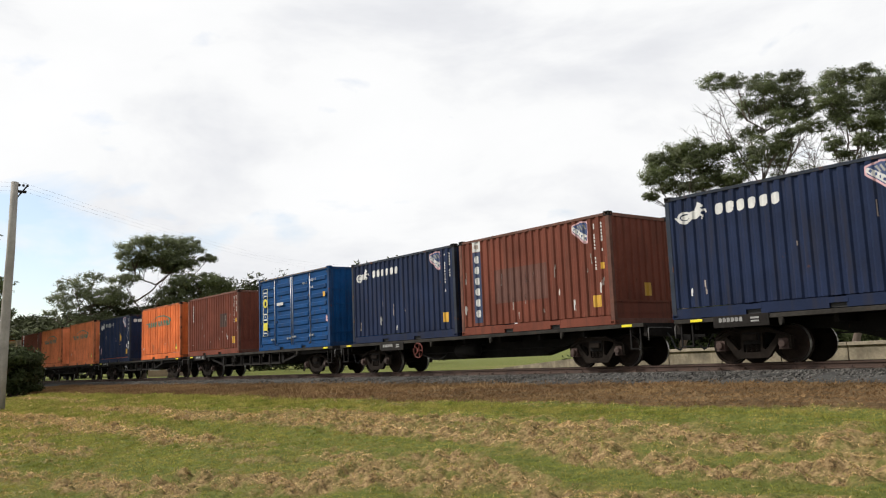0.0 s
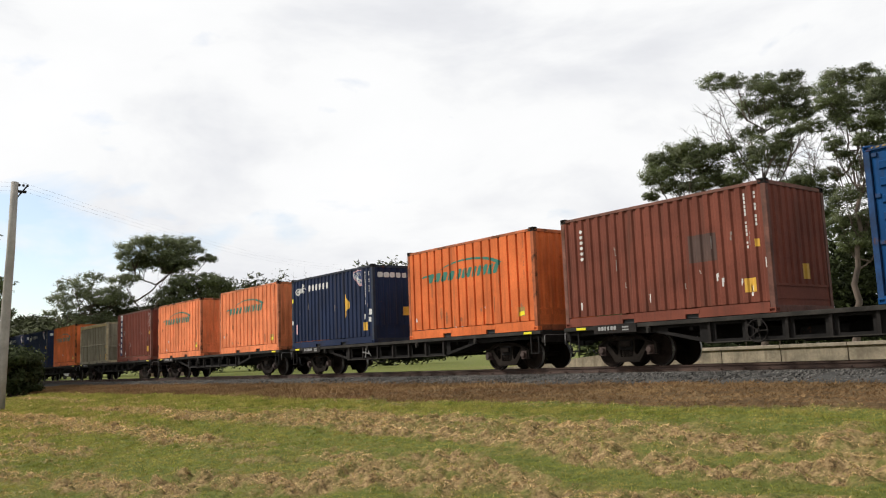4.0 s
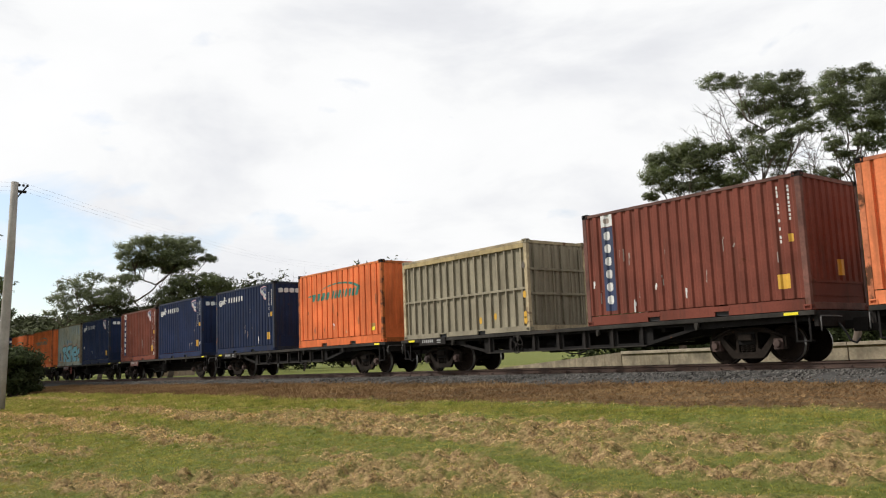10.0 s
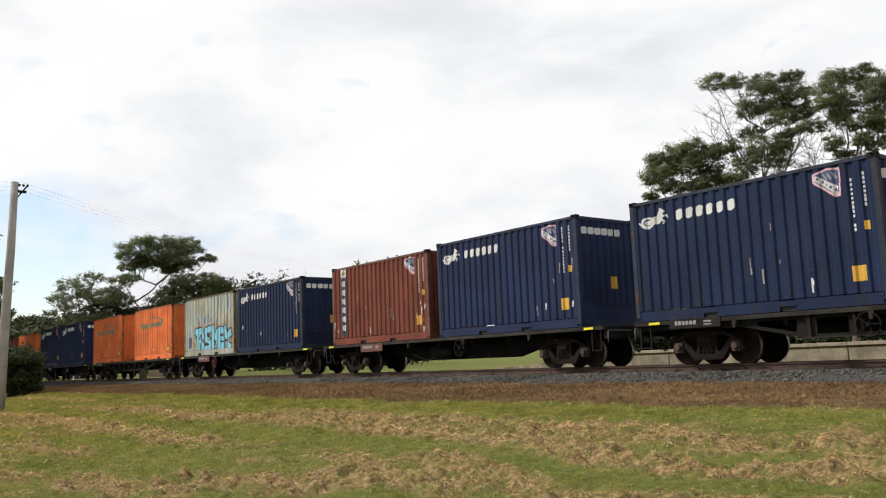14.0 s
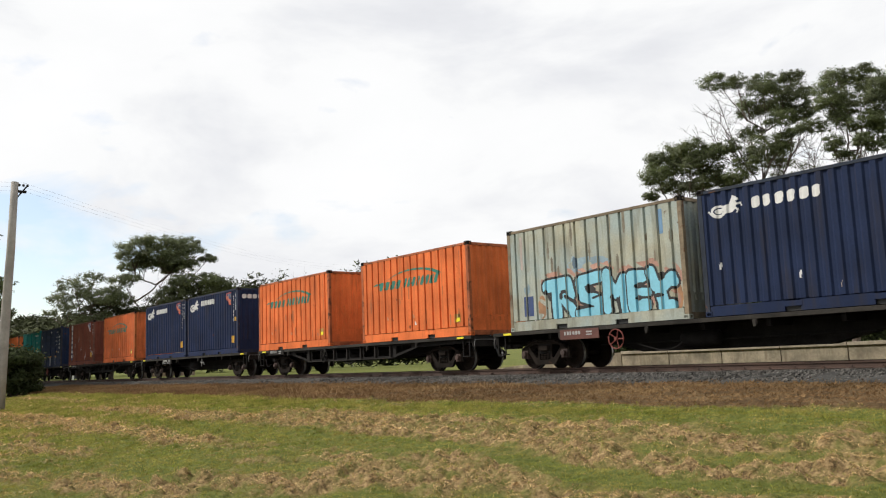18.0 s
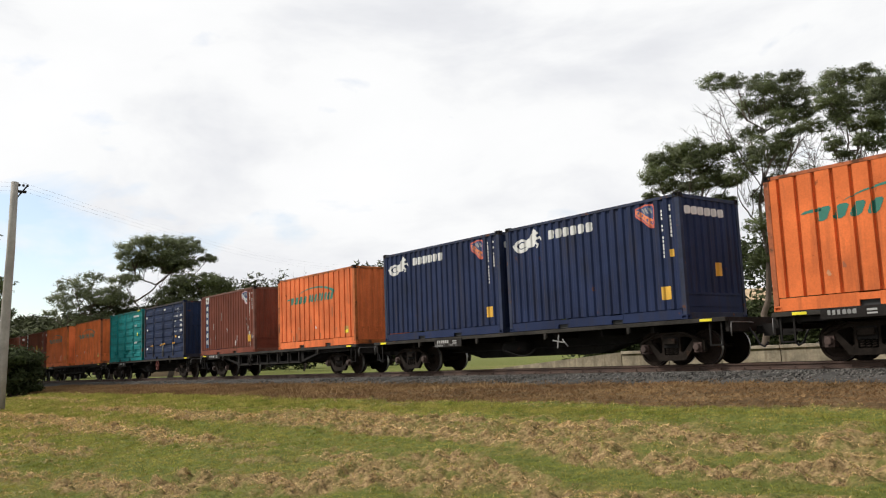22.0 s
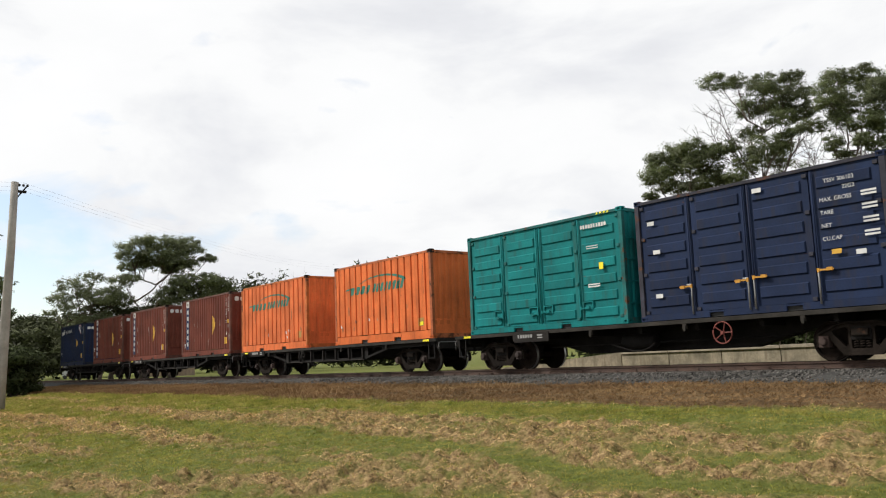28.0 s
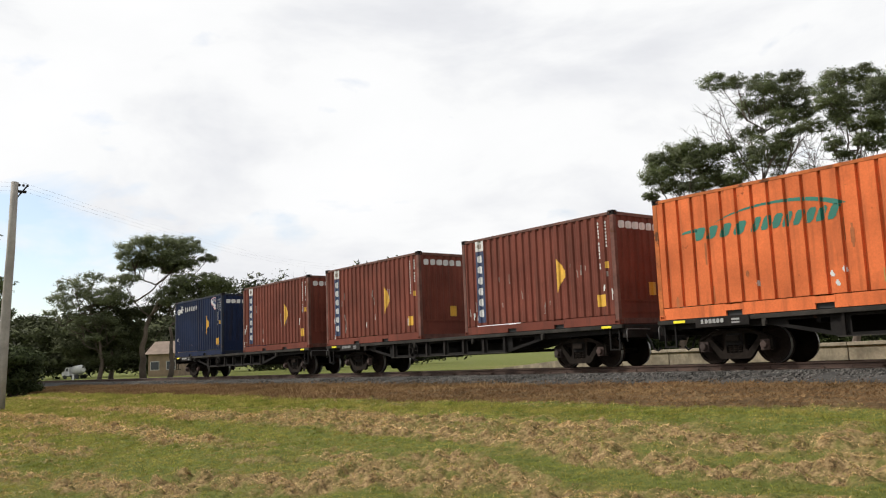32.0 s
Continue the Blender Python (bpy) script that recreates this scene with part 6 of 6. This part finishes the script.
def side_frame():
    """A cast bogie side: one plate with two slanting windows and a spring opening, ribbed along its edges."""
    b = BASE / 2
    outer = [(-b - 0.17, 0.30), (-b - 0.17, 0.56), (-b - 0.02, 0.62), (-0.46, 0.745), (-0.38, 0.775), (0.38, 0.775), (0.46, 0.745), (b + 0.02, 0.62), (b + 0.17, 0.56), (b + 0.17, 0.30), (b + 0.11, 0.30), (b + 0.10, 0.49),
             (b - 0.08, 0.50), (0.40, 0.14), (0.34, 0.115), (-0.34, 0.115), (-0.40, 0.14), (-b + 0.08, 0.50), (-b - 0.10, 0.49), (-b - 0.11, 0.30)]
    holes = [[(-0.60, 0.585), (-0.56, 0.635), (-0.30, 0.68), (-0.265, 0.65), (-0.265, 0.33), (-0.33, 0.29)], [(0.60, 0.585), (0.56, 0.635), (0.30, 0.68), (0.265, 0.65), (0.265, 0.33), (0.33, 0.29)], [(-0.20, 0.25), (0.20, 0.25), (0.22, 0.62), (-0.22, 0.62)]]
    return pierced(outer, holes, 0.10)


def spring_nest():
    bm = bmesh.new()
    for x in (-0.12, 0.0, 0.12):
        pts = [(x + 0.05 * math.cos(a), 0.05 * math.sin(a), 0.25 + 0.24 * k / 40) for k, a in ((k, k * 2 * math.pi * 5 / 40) for k in range(41))]
        tube(bm, pts, 0.016, 5)
    return bm


def handwheel():
    bm = bmesh.new()
    n = 24
    tube(bm, [(0.24 * math.cos(k * 2 * math.pi / n), 0, 0.24 * math.sin(k * 2 * math.pi / n)) for k in range(n + 1)], 0.016, 6, cap=False)
    for k in range(5):
        a = k * 2 * math.pi / 5
        tube(bm, [(0, 0.03, 0), (0.24 * math.cos(a), 0, 0.24 * math.sin(a))], 0.014, 5)
    lathe_y(bm, [(-0.03, 0.04), (0.05, 0.04)], 10)
    return bm


def fish_belly(hl):
    """A deep-bellied side girder, in x and z."""
    return [(-hl, 0.98), (-hl, 0.84), (-hl + 2.9, 0.80), (-hl + 4.3, 0.50), (hl - 4.3, 0.50), (hl - 2.9, 0.80), (hl, 0.84), (hl, 0.98)]


def belly_windows(hl):
    """The openings in a side girder between its stiffeners."""
    wins = [[(x - 0.33, 0.57), (x + 0.33, 0.57), (x + 0.33, 0.89), (x - 0.33, 0.89)] for x in [0.94 * (k + 0.5) for k in range(-3, 3)]]
    for q in (-1, 1):
        e = hl - 4.3
        wins.append([(q * (e + 0.16), 0.62), (q * (e + 0.16), 0.89), (q * (e + 1.05), 0.89), (q * (e + 1.05), 0.80)])
    return wins


def wagon(hl, belly, seed, label):
    root = tagged(new("flat_wagon"), label, "wagon", group="flat wagons of the train")
    r = random.Random(seed)
    key = (round(hl, 2), belly)
    for s in (-1, 1):
        part("side_flange", shared(("side_flange", *key), lambda: box(-hl, hl, -0.05, 0.05, 0.955, 1.05, bevel=0.008), DUST), DUST, root, at=(0, s * 1.20, 0))
        if belly:
            part("side_girder", shared(("side_girder", *key), lambda: pierced(fish_belly(hl), belly_windows(hl), 0.024), IRON), IRON, root, at=(0, s * 1.12, 0))
            part("girder_foot", shared(("girder_foot", *key), lambda: boxes(bmesh.new(), (-hl + 4.3, hl - 4.3, -0.07, 0.07, 0.485, 0.51)), DUST), DUST, root, at=(0, s * 1.13, 0))
            for k in range(-3, 4):
                part("stiffener", shared(("stiffener",), lambda: box(-0.035, 0.035, -0.045, 0.03, 0.51, 0.955), FRAME_IRON), FRAME_IRON, root, at=(k * 0.94, s * 1.15, 0))
    if not belly:
        part("centre_girder", shared(("centre_girder", *key), lambda: extrude_poly(bmesh.new(), [(-hl, 0.95), (-hl, 0.72), (-hl + 3.2, 0.70), (-hl + 4.6, 0.36), (hl - 4.6, 0.36), (hl - 3.2, 0.70), (hl, 0.72), (hl, 0.95)], "y", -0.22, 0.22), IRON), IRON, root)
    else:
        part("centre_girder", shared(("centre_girder", *key), lambda: extrude_poly(bmesh.new(), [(-hl, 0.96), (-hl, 0.70), (-hl + 3.4, 0.68), (-hl + 4.5, 0.52), (hl - 4.5, 0.52), (hl - 3.4, 0.68), (hl, 0.70), (hl, 0.96)], "y", -0.2, 0.2), IRON), IRON, root)
    part("deck", shared(("deck", *key), lambda: box(-hl + 0.02, hl - 0.02, -1.14, 1.14, 0.97, 1.03), IRON), IRON, root)
    for k in range(9):
        part("cross_bearer", shared(("cross_bearer", belly), lambda: box(-0.05, 0.05, -1.08, 1.08, 0.80, 0.968), IRON), IRON, root, at=(-hl + 0.5 + k * (2 * hl - 1.0) / 8, 0, 0))
    for s in (-1, 1):
        part("end_beam", shared(("end_beam",), lambda: box(-0.05, 0.05, -1.15, 1.15, 0.72, 1.045, bevel=0.01), FRAME_IRON), FRAME_IRON, root, at=(s * (hl - 0.03), 0, 0))
        part("coupler", shared(("coupler",), lambda: boxes(bmesh.new(), (0, 0.32, -0.07, 0.07, 0.66, 0.84), (0.22, 0.52, -0.13, 0.05, 0.60, 0.88)), IRON), IRON, root).matrix_basis = pose(s * (hl + 0.0), 0, 0, 0, 0, 0 if s > 0 else 180)
        part("brake_hose", shared(("brake_hose",), lambda: tube(bmesh.new(), [(0, -0.35, 0.80), (0.16, -0.38, 0.62), (0.26, -0.4, 0.42), (0.36, -0.36, 0.36), (0.42, -0.3, 0.46)], 0.025, 7), BLACK), BLACK, root).matrix_basis = pose(s * hl, 0, 0, 0, 0, 0 if s > 0 else 180)
        part("uncoupling_rod", shared(("uncoupling_rod",), lambda: tube(bmesh.new(), [(0.02, -0.2, 0.92), (0.08, -0.5, 0.93), (0.08, -1.15, 0.93), (0.10, -1.2, 0.86), (0.10, -1.2, 0.62)], 0.014, 6), ROD), ROD, root, "bare bent uncoupling rod").matrix_basis = pose(s * hl, 0, 0) if s > 0 else pose(s * hl - 0.12, 0, 0)
        part("end_step", shared(("end_step",), lambda: boxes(bmesh.new(), (-0.02, 0.02, -1.2, -1.17, 0.42, 0.95), (0.28, 0.32, -1.2, -1.17, 0.42, 0.95), (-0.02, 0.32, -1.21, -1.05, 0.42, 0.45)), IRON), IRON, root, at=(s * (hl - 0.3) - 0.15, 0, 0))
        part("reflector", shared(("reflector",), lambda: box(-0.16, 0.16, -0.006, 0.006, -0.03, 0.03, bevel=0.004), LIME), LIME, root, "bright yellow reflector", at=(s * (hl - (0.62 if s < 0 else 0.5)), -1.258, 1.0))
    bx, bz = (-hl + 1.75, 0.955) if belly or seed == 0 else (-hl + (4.2 if seed == 10 else 3.4), 0.90)
    part("code_board", shared(("code_board", seed in (7, 8), belly), lambda: box(-0.68, 0.68, -0.01, 0.01, -0.11 if belly else -0.15, 0.11, bevel=0.004), FRAME_IRON if seed not in (7, 8) else surface("rust-red board", (0.125, 0.042, 0.03), 0.8)), IRON, root, at=(bx, -1.262, bz))
    a = bx - 0.55
    marking("code_strip", union(blocks(6, a, a + 0.62, bz - 0.035, bz + 0.065, 0, seed), rect(a + 0.8, a + 1.0, bz - 0.06, bz - 0.02), rect(a + 0.8, a + 1.0, bz + 0.01, bz + 0.05)), (a, a + 1.1), (bz - 0.1, bz + 0.1), lambda x: -1.272, STENCIL, root)
    if seed == 10:
        for body, x in (("LOAD 56 t", -0.62), ("TARE 15 t", 0.05)):
            writing(body, 0.10, bx + x, bz - 0.125, -1.274, STENCIL, root)
    red = seed in (1, 8, 12)
    hx = -1.6 if belly else {1: -2.2, 8: -2.45, 10: 1.9, 12: 2.4}.get(seed, 1.2)
    if seed in (3, 10):
        part("valve_handle", shared(("valve_handle",), lambda: boxes(bmesh.new(), (-0.20, 0.20, -0.012, 0.012, -0.014, 0.014), (-0.014, 0.014, -0.014, 0.010, -0.18, 0.18)), HANDLE), HANDLE, root, "bare metal cross-shaped handle").matrix_basis = pose(hx, -1.24, 0.72, 0, 10, 0)
        part("handle_rod", shared(("handle_rod",), lambda: tube(bmesh.new(), [(0.16, 0, 0.05), (0.34, 0, -0.14)], 0.012, 6), HANDLE), HANDLE, root, at=(hx, -1.24, 0.72))
    else:
        part("brake_wheel", shared(("brake_wheel", red), handwheel, surface("red-painted handwheel", (0.22, 0.045, 0.03), 0.7) if red else FRAME_IRON), IRON, root, at=(hx, -1.23, 0.70))
    for k in range(4):
        part("tie_down", shared(("tie_down",), lambda: boxes(bmesh.new(), (-0.05, 0.05, -0.03, 0.03, -0.12, 0.0), (-0.03, 0.03, -0.045, -0.03, -0.16, -0.04)), DUST), DUST, root, at=(-hl * 0.62 + k * hl * 0.41, -1.215, 0.955))
    part("air_reservoir", shared(("air_reservoir",), lambda: tube(bmesh.new(), [(-0.52, 0, 0), (-0.46, 0, 0), (0.46, 0, 0), (0.52, 0, 0)], [0.12, 0.19, 0.19, 0.12], 14), IRON), IRON, root, at=(-0.4, -0.6, 0.62))
    for k in range(2):
        part("brake_rod", shared(("brake_rod",), lambda: tube(bmesh.new(), [(-3.6, 0, 0), (3.6, 0, 0)], 0.018, 6), IRON), IRON, root, at=(0, -0.5 + 0.3 * k, 0.58))
    part("air_pipe", shared(("air_pipe",), lambda: tube(bmesh.new(), [(-1.0, 0, 0.55), (-0.6, 0, 0.44), (-0.3, 0, 0.36), (0, 0, 0.36), (0.25, 0, 0.44), (0.4, 0, 0.55)], 0.02, 6), IRON), IRON, root, at=(r.uniform(-2, 2), -0.9, 0.02))
    for s in (-1, 1):
        bogie = part("bogie", shared(("bogie",), lambda: boxes(bmesh.new(), (-0.20, 0.20, -0.92, 0.92, 0.42, 0.68), (-0.28, 0.28, -0.28, 0.28, 0.66, 0.82)), IRON), IRON, root, at=(s * (5.46 if belly else 5.2 if seed == 1 else 5.3), 0, 0))
        for q in (-1, 1):
            part("bogie_side", shared(("bogie_side",), side_frame, BOGIE_IRON), BOGIE_IRON, bogie, at=(0, q * 0.86, 0))
            part("spring_nest", shared(("spring_nest",), spring_nest, BOGIE_IRON), BOGIE_IRON, bogie, at=(0, q * 0.86, 0))
            part("bolster_end", shared(("bolster_end",), lambda: box(-0.17, 0.17, -0.09, 0.09, 0.50, 0.64, bevel=0.02), BOGIE_IRON), BOGIE_IRON, bogie, at=(0, q * 0.90, 0))
            part("edge_rib", shared(("edge_rib",), lambda: tube(bmesh.new(), [(-BASE / 2 - 0.1, 0, 0.56), (-0.46, 0, 0.735), (-0.36, 0, 0.76), (0.36, 0, 0.76), (0.46, 0, 0.735), (BASE / 2 + 0.1, 0, 0.56)], 0.03, 6), BOGIE_IRON), BOGIE_IRON, bogie, at=(0, q * 0.92, 0))
            for e in (-1, 1):
                part("axle_box", shared(("axle_box",), lambda: lathe_y(boxes(bmesh.new(), (-0.105, 0.105, -0.06, 0.10, -0.12, 0.11)), [(-0.14, 0.05), (-0.135, 0.075), (-0.06, 0.09)], 14), BEARING), BEARING, bogie).matrix_basis = pose(e * BASE / 2, q * 0.88, WHEEL_R, 0, 0, 0 if q < 0 else 180)
        part("brake_beam", shared(("brake_beam",), lambda: boxes(bmesh.new(), (-0.34, -0.29, -0.7, 0.7, 0.34, 0.42), (0.29, 0.34, -0.7, 0.7, 0.34, 0.42)), IRON), IRON, bogie)
        for e in (-1, 1):
            me = shared(("wheel_set",), wheel_set, WHEEL_IRON)
            if len(me.materials) == 1:
                me.materials.append(TREAD)
            w = part("wheel_set", me, WHEEL_IRON, bogie, at=(e * BASE / 2, 0, WHEEL_R))
            WHEELS.append((w, e * BASE / 2))
    return root


WAGONS = [-5.2, -20.2, -35.08, -50.47, -65.95, -81.54, -97.0, -112.28, -127.28, -142.6, -158.02, -173.48, -189.18, -204.46, -220.05, -235.9]
DEEP = {0, 1, 7, 8, 10, 12}      # wagons with one deep centre girder
for i, s in enumerate(WAGONS):
    w = wagon(7.05 if i in DEEP else 7.25, i not in DEEP, i, "grimy black flat container wagon with a code board" if i not in DEEP else "grimy black flat wagon with a deep centre girder")
    MOVING.append((w, s, RAIL_Z))


# ---- what moves: the train, at about 24 km/h and slowing a little; its wheels turn ----
V0, ACC = 6.6955, -0.02981


def run(t):
    return V0 * t + ACC * t * t / 2


def motions():
    times = [k * 1.0 for k in range(33)]
    for ob, s, z in MOVING:
        walk(ob, [(t, pose(s + run(t), TRACK_Y, z)) for t in times])
    ticks = [k / 15 for k in range(481)]
    for ob, x in WHEELS:
        walk(ob, [(t, pose(x, 0, WHEEL_R, 0, math.degrees(run(t) / WHEEL_R), 0)) for t in ticks])


motions()
